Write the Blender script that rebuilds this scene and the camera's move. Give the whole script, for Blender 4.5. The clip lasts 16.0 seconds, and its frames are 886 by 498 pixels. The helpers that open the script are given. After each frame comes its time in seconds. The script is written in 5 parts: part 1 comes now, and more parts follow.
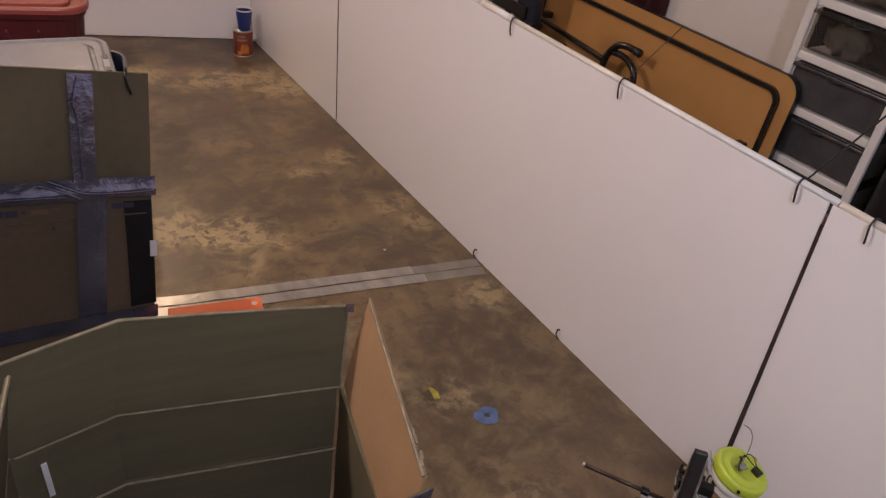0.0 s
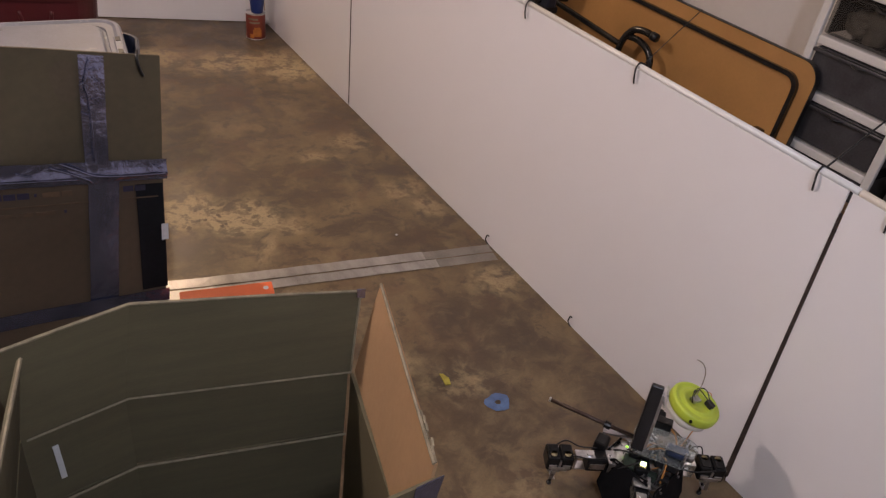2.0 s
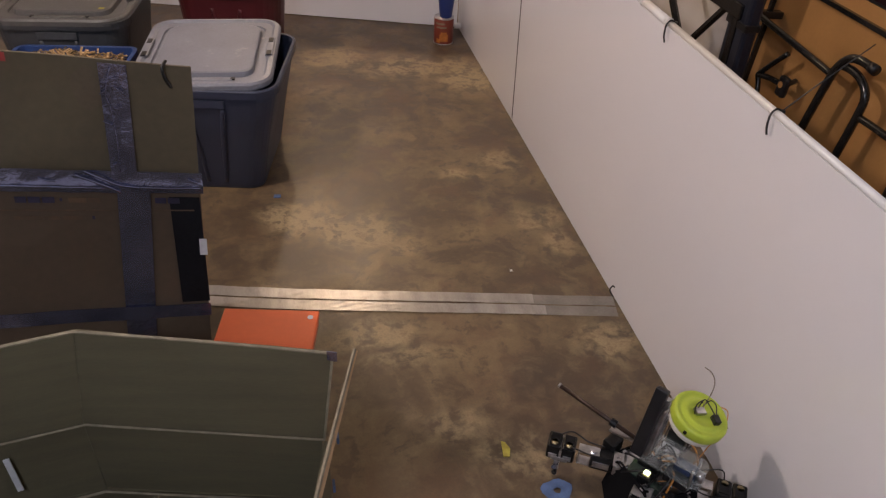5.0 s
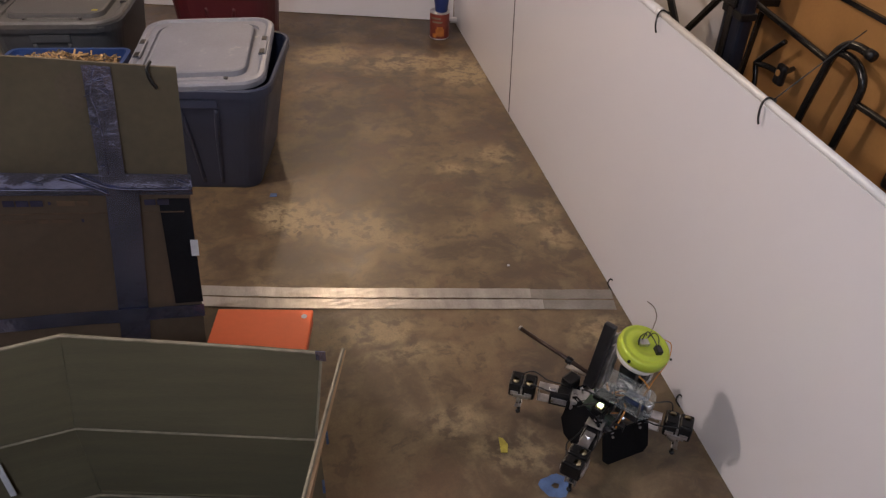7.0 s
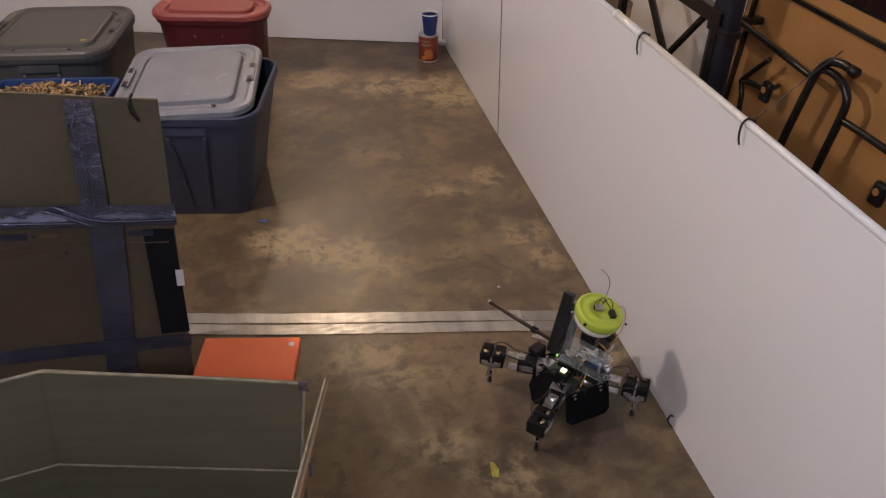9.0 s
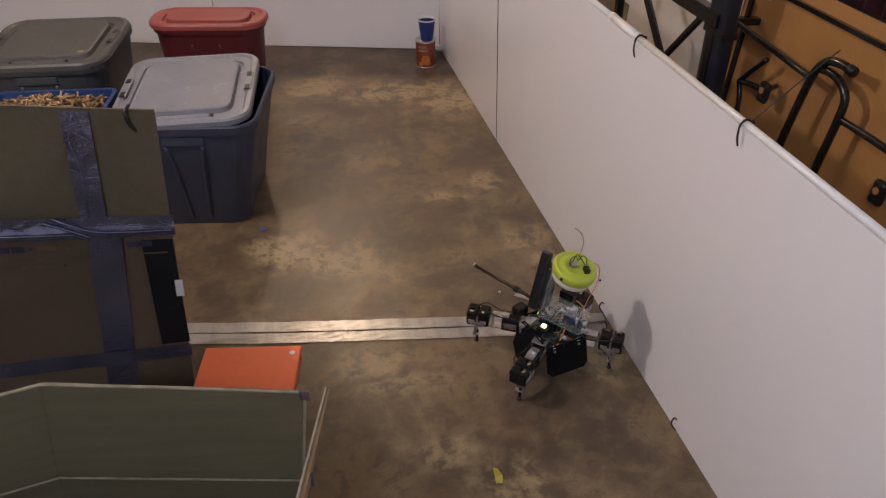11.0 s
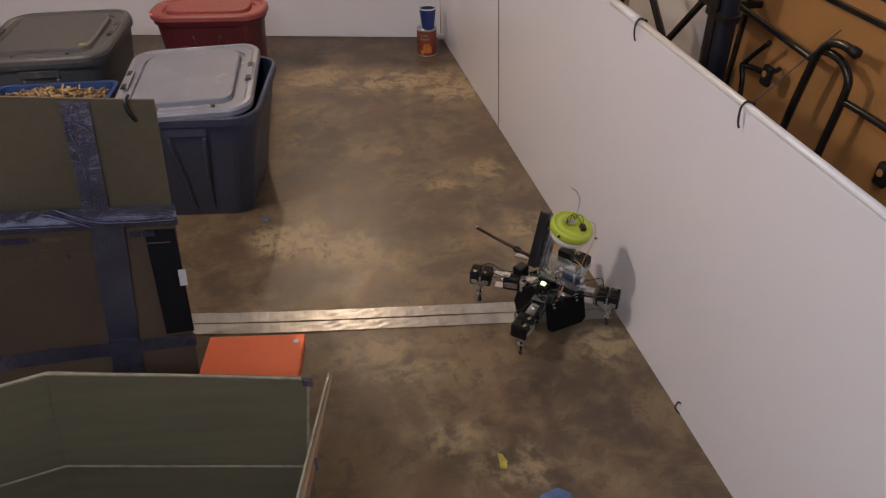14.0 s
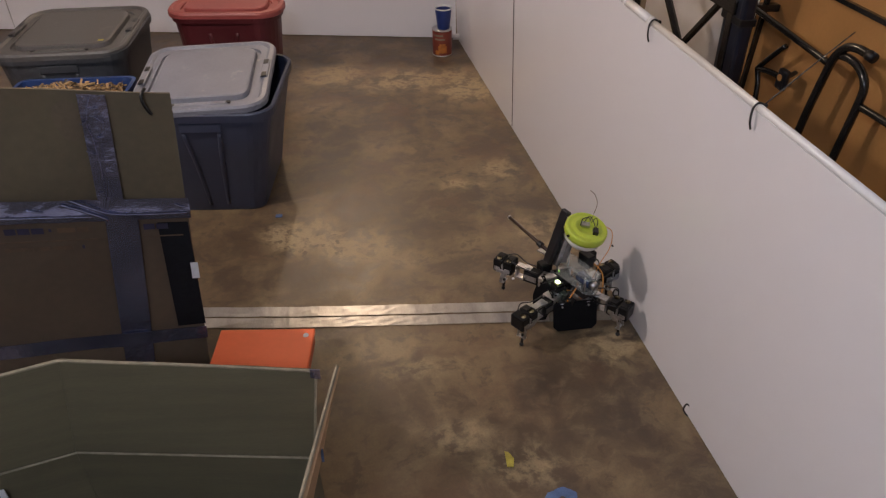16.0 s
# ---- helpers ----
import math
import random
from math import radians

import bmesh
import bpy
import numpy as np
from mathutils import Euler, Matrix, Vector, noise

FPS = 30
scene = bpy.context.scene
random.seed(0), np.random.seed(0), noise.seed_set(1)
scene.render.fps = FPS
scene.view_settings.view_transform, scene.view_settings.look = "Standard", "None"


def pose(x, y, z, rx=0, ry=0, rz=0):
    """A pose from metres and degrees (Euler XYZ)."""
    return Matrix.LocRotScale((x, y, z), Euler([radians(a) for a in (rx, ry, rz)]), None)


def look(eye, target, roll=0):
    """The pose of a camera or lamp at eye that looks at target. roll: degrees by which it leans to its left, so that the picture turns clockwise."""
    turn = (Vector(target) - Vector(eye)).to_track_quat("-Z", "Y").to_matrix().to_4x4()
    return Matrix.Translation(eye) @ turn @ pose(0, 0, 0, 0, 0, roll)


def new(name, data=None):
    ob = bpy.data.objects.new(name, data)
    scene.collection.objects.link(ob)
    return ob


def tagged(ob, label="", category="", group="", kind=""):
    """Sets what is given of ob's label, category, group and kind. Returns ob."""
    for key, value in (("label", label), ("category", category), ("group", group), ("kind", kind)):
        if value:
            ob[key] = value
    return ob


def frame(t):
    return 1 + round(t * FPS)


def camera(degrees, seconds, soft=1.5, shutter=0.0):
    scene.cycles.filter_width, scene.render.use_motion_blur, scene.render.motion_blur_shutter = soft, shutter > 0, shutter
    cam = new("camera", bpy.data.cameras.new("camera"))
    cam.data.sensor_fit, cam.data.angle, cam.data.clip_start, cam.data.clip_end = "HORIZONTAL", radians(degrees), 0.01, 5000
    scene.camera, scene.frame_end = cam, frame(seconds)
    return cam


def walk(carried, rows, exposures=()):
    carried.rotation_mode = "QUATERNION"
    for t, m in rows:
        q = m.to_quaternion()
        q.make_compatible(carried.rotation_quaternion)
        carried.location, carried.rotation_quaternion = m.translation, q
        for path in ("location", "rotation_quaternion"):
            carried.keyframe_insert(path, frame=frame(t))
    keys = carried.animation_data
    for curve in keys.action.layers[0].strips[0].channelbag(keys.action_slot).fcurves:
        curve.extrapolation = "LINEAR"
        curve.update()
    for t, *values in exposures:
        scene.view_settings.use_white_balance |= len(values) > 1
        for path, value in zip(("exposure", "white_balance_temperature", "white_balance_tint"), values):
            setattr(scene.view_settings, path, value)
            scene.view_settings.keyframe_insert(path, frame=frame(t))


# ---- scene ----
cam = camera(60.8, 16.0, soft=1.3)
PATH = [
    (0, (-1.516, -0.645, 1.622), (-0.531, 0.69, 0.505), 8.4),
    (0.5, (-1.516, -0.643, 1.618), (-0.535, 0.684, 0.488), 8.2),
    (1, (-1.516, -0.644, 1.616), (-0.532, 0.671, 0.474), 8.0),
    (1.5, (-1.513, -0.64, 1.614), (-0.545, 0.688, 0.475), 8.4),
    (2, (-1.51, -0.634, 1.615), (-0.559, 0.696, 0.462), 8.4),
    (2.5, (-1.498, -0.631, 1.608), (-0.59, 0.703, 0.427), 7.9),
    (3, (-1.423, -0.567, 1.582), (-0.607, 0.776, 0.345), 7.2),
    (3.5, (-1.305, -0.463, 1.592), (-0.461, 0.869, 0.361), 6.2),
    (4, (-1.124, -0.503, 1.588), (-0.555, 0.976, 0.368), 7.2),
    (4.5, (-1.002, -0.561, 1.601), (-0.596, 0.969, 0.378), 5.0),
    (5, (-0.991, -0.54, 1.595), (-0.625, 1.016, 0.393), 3.1),
    (5.2, (-0.974, -0.544, 1.603), (-0.613, 1.014, 0.402), 2.5),
    (7.5, (-0.951, -0.535, 1.591), (-0.599, 1.014, 0.376), 1.5),
    (8, (-0.936, -0.542, 1.593), (-0.58, 1.015, 0.39), 1.1),
    (8.2, (-0.931, -0.54, 1.596), (-0.578, 1.036, 0.417), 1.1),
    (10.3, (-0.927, -0.526, 1.609), (-0.554, 1.049, 0.435), 0.0),
    (10.5, (-0.926, -0.525, 1.604), (-0.56, 1.048, 0.425), -0.2),
    (11, (-0.925, -0.528, 1.604), (-0.565, 1.058, 0.441), -0.2),
    (11.5, (-0.925, -0.527, 1.603), (-0.598, 1.065, 0.437), -0.7),
    (12, (-0.922, -0.527, 1.597), (-0.582, 1.04, 0.401), -1.0),
    (12.5, (-0.919, -0.528, 1.599), (-0.578, 1.053, 0.421), -1.0),
    (13, (-0.922, -0.529, 1.604), (-0.598, 1.064, 0.439), -1.2),
    (13.5, (-0.924, -0.535, 1.601), (-0.593, 1.052, 0.431), -1.2),
    (14, (-0.919, -0.536, 1.598), (-0.576, 1.039, 0.414), -1.2),
    (14.5, (-0.914, -0.539, 1.595), (-0.573, 1.031, 0.405), -1.3),
    (15, (-0.919, -0.544, 1.599), (-0.591, 1.037, 0.419), -1.3),
    (15.5, (-0.915, -0.548, 1.598), (-0.596, 1.031, 0.413), -1.1),
    (16, (-0.914, -0.551, 1.595), (-0.605, 1.034, 0.415), -1.0),
]
walk(cam, [(t, look(eye, target, roll)) for t, eye, target, roll in PATH],
     [(0.0, 0.03, 6900, 19), (2.5, 0.03, 6650, 16), (3.5, 0.05, 6500, 15), (4.5, 0.03, 6550, 14.5), (6.5, 0.02, 6450, 13.5), (16.0, 0.02, 6350, 12.5)])

# ---- light ----
world = bpy.data.worlds.new("world")
scene.world = world
world.use_nodes = True
world.node_tree.nodes["Background"].inputs[0].default_value = (0.55, 0.6, 0.75, 1)
world.node_tree.nodes["Background"].inputs[1].default_value = 0.02
LAMPS = [((-2.25, 1.38, 2.42), 94, (1.0, 0.85, 0.77), 0.05), ((-0.7, 4.5, 2.42), 60, (1.0, 0.75, 0.50), 0.04), ((-1.38, -1.28, 2.42), 65, (0.76, 0.84, 1.0), 0.10)]


# ---- materials ----
def mat(name, base, rough=0.6, metal=0.0, vary=0.12, scale=8.0, bump=0.0, bump_scale=60.0, bump_depth=0.004, spec=0.5, wear=None, island=0.0, stretch=(1, 1, 1), coat=0.0):
    """A surface with variation at two scales and fine relief."""
    m = bpy.data.materials.new(name)
    m.use_nodes = True
    nt = m.node_tree
    n, ln = nt.nodes, nt.links
    b = n["Principled BSDF"]
    b.inputs["Metallic"].default_value = metal
    b.inputs["Specular IOR Level"].default_value = spec
    b.inputs["Coat Weight"].default_value = coat
    tc = n.new("ShaderNodeTexCoord")
    mp = n.new("ShaderNodeMapping")
    mp.inputs["Scale"].default_value = stretch
    ln.new(tc.outputs["Object"], mp.inputs[0])
    big = n.new("ShaderNodeTexNoise")
    big.inputs["Scale"].default_value, big.inputs["Detail"].default_value = scale, 5
    fine = n.new("ShaderNodeTexNoise")
    fine.inputs["Scale"].default_value, fine.inputs["Detail"].default_value = scale * 14, 3
    ln.new(mp.outputs[0], big.inputs["Vector"])
    ln.new(mp.outputs[0], fine.inputs["Vector"])
    add = n.new("ShaderNodeMath")
    add.operation = "MULTIPLY_ADD"
    add.inputs[1].default_value = 0.35
    ln.new(fine.outputs["Fac"], add.inputs[0])
    ln.new(big.outputs["Fac"], add.inputs[2])
    rmp = n.new("ShaderNodeValToRGB")
    lo = [max(0.0, c * (1 - 1.6 * vary)) for c in base]
    hi = [min(1.0, c * (1 + 1.2 * vary)) for c in base]
    rmp.color_ramp.elements[0].position, rmp.color_ramp.elements[0].color = 0.42, (*lo, 1)
    rmp.color_ramp.elements[1].position, rmp.color_ramp.elements[1].color = 0.92, (*hi, 1)
    ln.new(add.outputs[0], rmp.inputs[0])
    colour = rmp.outputs[0]
    if wear:
        wn = n.new("ShaderNodeTexNoise")
        wn.inputs["Scale"].default_value, wn.inputs["Detail"].default_value, wn.inputs["Roughness"].default_value = scale * 1.7, 8, 0.7
        ln.new(tc.outputs["Object"], wn.inputs["Vector"])
        wr = n.new("ShaderNodeMapRange")
        wr.inputs["From Min"].default_value, wr.inputs["From Max"].default_value = 0.6, 0.75
        ln.new(wn.outputs["Fac"], wr.inputs["Value"])
        mx = n.new("ShaderNodeMix")
        mx.data_type = "RGBA"
        ln.new(wr.outputs[0], mx.inputs["Factor"])
        ln.new(colour, mx.inputs["A"])
        mx.inputs["B"].default_value = (*wear, 1)
        colour = mx.outputs["Result"]
    if island:
        geo = n.new("ShaderNodeNewGeometry")
        hsv = n.new("ShaderNodeHueSaturation")
        mr = n.new("ShaderNodeMapRange")
        mr.inputs["To Min"].default_value, mr.inputs["To Max"].default_value = 1 - island, 1 + island
        ln.new(geo.outputs["Random Per Island"], mr.inputs["Value"])
        ln.new(mr.outputs[0], hsv.inputs["Value"])
        ln.new(colour, hsv.inputs["Color"])
        colour = hsv.outputs[0]
    ln.new(colour, b.inputs["Base Color"])
    rr = n.new("ShaderNodeMapRange")
    rr.inputs["To Min"].default_value, rr.inputs["To Max"].default_value = max(0.03, rough * 0.75), min(1, rough * 1.25)
    ln.new(big.outputs["Fac"], rr.inputs["Value"])
    ln.new(rr.outputs[0], b.inputs["Roughness"])
    if bump:
        bn = n.new("ShaderNodeTexNoise")
        bn.inputs["Scale"].default_value, bn.inputs["Detail"].default_value = bump_scale, 4
        ln.new(mp.outputs[0], bn.inputs["Vector"])
        bu = n.new("ShaderNodeBump")
        bu.inputs["Strength"].default_value, bu.inputs["Distance"].default_value = bump, bump_depth
        ln.new(bn.outputs["Fac"], bu.inputs["Height"])
        ln.new(bu.outputs[0], b.inputs["Normal"])
    return m


def clear(name, tint, rough=0.1):
    m = bpy.data.materials.new(name)
    m.use_nodes = True
    b = m.node_tree.nodes["Principled BSDF"]
    b.inputs["Base Color"].default_value = (*tint, 1)
    b.inputs["Roughness"].default_value = rough
    b.inputs["Transmission Weight"].default_value = 0.9
    b.inputs["IOR"].default_value = 1.3
    return m


def glow(name, colour, strength):
    m = bpy.data.materials.new(name)
    m.use_nodes = True
    b = m.node_tree.nodes["Principled BSDF"]
    b.inputs["Base Color"].default_value = (*colour, 1)
    b.inputs["Emission Color"].default_value = (*colour, 1)
    b.inputs["Emission Strength"].default_value = strength
    return m


# stained, sealed concrete: blotches, worn patches made paler for the lamp's sheen, dark specks
PALE = [(-0.97, 1.78, 0.17, 0.12, 0.8), (-0.78, 1.68, 0.16, 0.10, 0.95), (-0.65, 1.56, 0.08, 0.07, 0.5), (-0.10, 2.89, 0.16, 0.17, 0.75), (-0.30, 3.08, 0.37, 0.14, 0.5),
        (-0.75, 3.24, 0.23, 0.14, 0.4), (-0.33, 2.0, 0.12, 0.05, 0.42), (-0.15, 2.11, 0.10, 0.10, 0.42), (-0.13, 1.66, 0.10, 0.09, 0.4), (-0.82, 1.12, 0.17, 0.07, 0.4),
        (-0.70, 1.0, 0.16, 0.06, 0.35), (-0.80, 1.47, 0.07, 0.09, 0.35)]
PALE_NEAR = [(-0.50, 0.64, 0.13, 0.07, 0.35), (-0.63, 0.75, 0.10, 0.08, 0.3), (-0.09, 0.99, 0.12, 0.10, 0.45), (-0.44, 0.66, 0.08, 0.06, 0.3), (-0.52, 0.22, 0.09, 0.06, 0.3),
             (-0.09, 1.51, 0.08, 0.09, 0.45)]
# dark stains; the first row paints shadow beside the taped carton
DARK = [(-1.23, 1.59, 0.09, 0.09, 0.7), (-0.95, 1.55, 0.23, 0.06, 0.45), (-0.60, 1.78, 0.12, 0.10, 0.6), (-0.61, 2.58, 0.25, 0.2, 0.4), (-0.33, 2.78, 0.17, 0.16, 0.45),
        (-0.07, 2.07, 0.05, 0.15, 0.75), (-0.19, 2.33, 0.14, 0.09, 0.45), (-0.37, 0.87, 0.08, 0.12, 0.85), (-0.18, 0.71, 0.10, 0.07, 0.85), (-0.74, 1.07, 0.07, 0.02, 0.5)]
DARK_NEAR = [(-0.33, 1.46, 0.12, 0.08, 0.4), (-0.32, 0.71, 0.10, 0.06, 0.6), (-0.14, 0.80, 0.14, 0.06, 0.7), (-0.19, 1.79, 0.14, 0.14, 0.45), (-0.05, 0.45, 0.06, 0.2, 0.4),
             (-0.42, 0.38, 0.26, 0.16, 0.5), (-0.30, 0.12, 0.2, 0.1, 0.35)]


def floor_material():
    m = bpy.data.materials.new("stained_concrete")
    m.use_nodes = True
    n, ln = m.node_tree.nodes, m.node_tree.links
    b = n["Principled BSDF"]
    tc = n.new("ShaderNodeTexCoord")

    def noise_of(scale, detail=6, rough=0.6, vec=None):
        t = n.new("ShaderNodeTexNoise")
        t.inputs["Scale"].default_value, t.inputs["Detail"].default_value, t.inputs["Roughness"].default_value = scale, detail, rough
        ln.new(vec or tc.outputs["Object"], t.inputs["Vector"])
        return t

    def math_of(op, a, c, d=None):
        t = n.new("ShaderNodeMath")
        t.operation = op
        for i, v in enumerate((a, c, d)):
            if v is None:
                continue
            if isinstance(v, (int, float)):
                t.inputs[i].default_value = v
            else:
                ln.new(v, t.inputs[i])
        return t.outputs[0]

    def ranged(v, a, c, lo=0.0, hi=1.0, smooth=True):
        t = n.new("ShaderNodeMapRange")
        t.interpolation_type = "SMOOTHSTEP" if smooth else "LINEAR"
        t.inputs["From Min"].default_value, t.inputs["From Max"].default_value = a, c
        t.inputs["To Min"].default_value, t.inputs["To Max"].default_value = lo, hi
        ln.new(v, t.inputs["Value"])
        return t.outputs[0]

    def mixed(fac, a, c):
        t = n.new("ShaderNodeMix")
        t.data_type = "RGBA"
        ln.new(fac, t.inputs["Factor"])
        for key, v in (("A", a), ("B", c)):
            if isinstance(v, tuple):
                t.inputs[key].default_value = (*v, 1)
            else:
                ln.new(v, t.inputs[key])
        return t.outputs["Result"]

    warp = noise_of(5.0, 4, 0.55)
    off = n.new("ShaderNodeVectorMath")
    off.operation = "SUBTRACT"
    ln.new(warp.outputs["Color"], off.inputs[0])
    off.inputs[1].default_value = (0.5, 0.5, 0.5)
    sc = n.new("ShaderNodeVectorMath")
    sc.operation = "SCALE"
    sc.inputs["Scale"].default_value = 0.20
    ln.new(off.outputs[0], sc.inputs[0])
    wv = n.new("ShaderNodeVectorMath")
    wv.operation = "ADD"
    ln.new(tc.outputs["Object"], wv.inputs[0])
    ln.new(sc.outputs[0], wv.inputs[1])

    def stains_and_shade(rows):
        total = None
        for x, y, rx, ry, amount in rows:
            mp = n.new("ShaderNodeMapping")
            mp.vector_type = "POINT"
            mp.inputs["Location"].default_value = (-x / rx, -y / ry, 0)
            mp.inputs["Scale"].default_value = (1 / rx, 1 / ry, 0)
            ln.new(wv.outputs[0], mp.inputs[0])
            le = n.new("ShaderNodeVectorMath")
            le.operation = "LENGTH"
            ln.new(mp.outputs[0], le.inputs[0])
            v = ranged(le.outputs["Value"], 1.3, 0.4, 0, amount)
            total = v if total is None else math_of("MAXIMUM", total, v)
        return total

    blotch = noise_of(2.4, 8, 0.60).outputs["Fac"]
    fine = noise_of(14, 8, 0.62, wv.outputs[0]).outputs["Fac"]
    swirl = noise_of(5.5, 8, 0.60, wv.outputs[0]).outputs["Fac"]
    mottle = noise_of(38, 5, 0.6).outputs["Fac"]
    grain = noise_of(160, 3, 0.6).outputs["Fac"]
    body = mixed(ranged(blotch, 0.38, 0.62), (0.090, 0.061, 0.036), (0.190, 0.132, 0.070))
    body = mixed(ranged(swirl, 0.50, 0.68, 0, 0.5), body, (0.25, 0.185, 0.10))
    body = mixed(ranged(swirl, 0.50, 0.35, 0, 0.70), body, (0.064, 0.046, 0.031))
    body = mixed(ranged(fine, 0.50, 0.70, 0, 0.45), body, (0.25, 0.185, 0.105))
    body = mixed(ranged(fine, 0.49, 0.36, 0, 0.70), body, (0.064, 0.044, 0.030))
    rust = noise_of(3.0, 8, 0.62, wv.outputs[0]).outputs["Fac"]
    body = mixed(ranged(rust, 0.50, 0.66, 0, 0.7), body, (0.130, 0.074, 0.043))
    pale = math_of("MAXIMUM", stains_and_shade(PALE), stains_and_shade(PALE_NEAR))
    worn = math_of("MULTIPLY", pale, ranged(math_of("ADD", math_of("MULTIPLY", fine, 0.6), math_of("MULTIPLY", mottle, 0.4)), 0.42, 0.58, 0.08, 1.0))
    body = mixed(math_of("MINIMUM", math_of("MULTIPLY", worn, 1.7), 0.92), body, (0.40, 0.31, 0.177))
    dark = math_of("MAXIMUM", stains_and_shade(DARK), stains_and_shade(DARK_NEAR))
    body = mixed(math_of("MULTIPLY", dark, ranged(fine, 0.60, 0.42, 0.3, 1.0)), body, (0.062, 0.045, 0.032))
    speck = n.new("ShaderNodeTexVoronoi")
    speck.inputs["Scale"].default_value = 24
    ln.new(wv.outputs[0], speck.inputs["Vector"])
    spots = math_of("MULTIPLY", ranged(speck.outputs["Distance"], 0.40, 0.26), stains_and_shade([(-0.90, 1.72, 0.28, 0.15, 1.0), (-0.5, 1.62, 0.2, 0.1, 0.6), (-0.2, 2.9, 0.25, 0.2, 0.5), (-0.2, 0.72, 0.2, 0.12, 0.6)]))
    body = mixed(math_of("MULTIPLY", spots, ranged(mottle, 0.42, 0.52, 0.0, 0.95)), body, (0.085, 0.058, 0.036))
    body = mixed(ranged(mottle, 0.40, 0.72, 0, 0.22), body, (0.075, 0.056, 0.040))
    body = mixed(ranged(grain, 0.35, 0.7, 0, 0.25), body, (0.08, 0.06, 0.045))
    ln.new(body, b.inputs["Base Color"])
    ln.new(ranged(math_of("ADD", fine, math_of("MULTIPLY", worn, 0.25)), 0.3, 0.85, 0.36, 0.60), b.inputs["Roughness"])
    b.inputs["Specular IOR Level"].default_value = 0.45
    bu = n.new("ShaderNodeBump")
    bu.inputs["Strength"].default_value, bu.inputs["Distance"].default_value = 0.25, 0.004
    ln.new(math_of("ADD", fine, math_of("MULTIPLY", grain, 0.3)), bu.inputs["Height"])
    ln.new(bu.outputs[0], b.inputs["Normal"])
    return m


M_FLOOR = floor_material()
M_PANEL = mat("white_hardboard", (0.80, 0.785, 0.80), 0.17, vary=0.004, scale=1.5)
M_WALL = mat("white_paint", (0.72, 0.69, 0.67), 0.5, vary=0.03, scale=3, bump=0.05)
M_CEIL = mat("ceiling_paint", (0.62, 0.60, 0.57), 0.8, vary=0.05)
M_PVC = mat("white_pvc", (0.80, 0.78, 0.76), 0.3, vary=0.04, scale=12)
M_TIE = mat("black_nylon", (0.012, 0.012, 0.013), 0.4, vary=0.2)
M_GAP = mat("dark_gap", (0.035, 0.022, 0.018), 0.8, vary=0.5, scale=12, wear=(0.16, 0.10, 0.07))
# olive liner with the carton's inner shade in it; its lit flap is tan
M_CARD_SHADE = mat("cardboard_inside_shade", (0.108, 0.092, 0.052), 0.85, vary=0.12, scale=5, bump=0.10, bump_scale=45, stretch=(1, 1, 9))
M_CARD_TAN = mat("cardboard_tan", (0.33, 0.20, 0.105), 0.8, vary=0.08, scale=6, bump=0.08, bump_scale=50)
M_CARD_EDGE = mat("cardboard_edge", (0.225, 0.19, 0.13), 0.9, vary=0.25, scale=40)
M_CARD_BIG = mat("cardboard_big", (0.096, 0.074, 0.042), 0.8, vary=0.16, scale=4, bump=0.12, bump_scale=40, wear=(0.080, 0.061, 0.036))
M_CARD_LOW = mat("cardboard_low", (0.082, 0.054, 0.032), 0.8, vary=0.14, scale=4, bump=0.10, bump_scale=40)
M_DUCT = mat("duct_tape", (0.25, 0.262, 0.395), 0.21, metal=0.85, vary=0.2, scale=12, bump=1.0, bump_scale=20, bump_depth=0.006)
M_DUCT_DULL = mat("worn_duct_tape_no_glare", (0.235, 0.22, 0.20), 0.42, metal=0.3, vary=0.2, scale=9, bump=0.3, bump_scale=30, wear=(0.16, 0.13, 0.10))
M_DUCT_FLOOR = mat("duct_tape_floor", (0.37, 0.35, 0.33), 0.31, metal=0.45, vary=0.18, scale=9, bump=0.5, bump_scale=14, bump_depth=0.003, wear=(0.25, 0.22, 0.185), stretch=(2.2, 0.5, 1))
M_INK = mat("blue_ink", (0.02, 0.018, 0.045), 0.7, vary=0.3, scale=30)
M_BROWNINK = mat("brown_ink", (0.09, 0.055, 0.03), 0.8, vary=0.25, scale=30)
M_REDLABEL = mat("red_label", (0.30, 0.03, 0.025), 0.6)
M_STAIN = mat("grease_stain", (0.088, 0.064, 0.038), 0.7, vary=0.2)
M_EDGE_SHADE = mat("edge_shade", (0.008, 0.008, 0.010), 0.8, vary=0.3, spec=0.15)
M_WHITEPAPER = mat("white_paper", (0.6, 0.6, 0.62), 0.6)
M_ORANGE = mat("orange_carton", (0.84, 0.155, 0.05), 0.45, vary=0.05, scale=5)
# the lid's orange at about half strength, to shade the sides
M_ORANGE_SHADE = mat("orange_carton_shaded_side", (0.46, 0.08, 0.03), 0.5, vary=0.06, scale=5)
M_TOTE = mat("grey_blue_plastic", (0.038, 0.046, 0.080), 0.42, vary=0.07, scale=5, bump=0.12, bump_scale=220)
M_TOTE_LID = mat("pale_grey_plastic", (0.205, 0.212, 0.252), 0.45, vary=0.10, scale=7, bump=0.12, bump_scale=200, wear=(0.36, 0.35, 0.36))
M_TOTE2 = mat("charcoal_plastic", (0.045, 0.05, 0.058), 0.42, vary=0.09, scale=5, bump=0.1, bump_scale=200)
M_TOTE2_LID = mat("dusty_grey_plastic", (0.085, 0.083, 0.082), 0.5, vary=0.12, scale=6, bump=0.1, bump_scale=200, wear=(0.155, 0.145, 0.135))
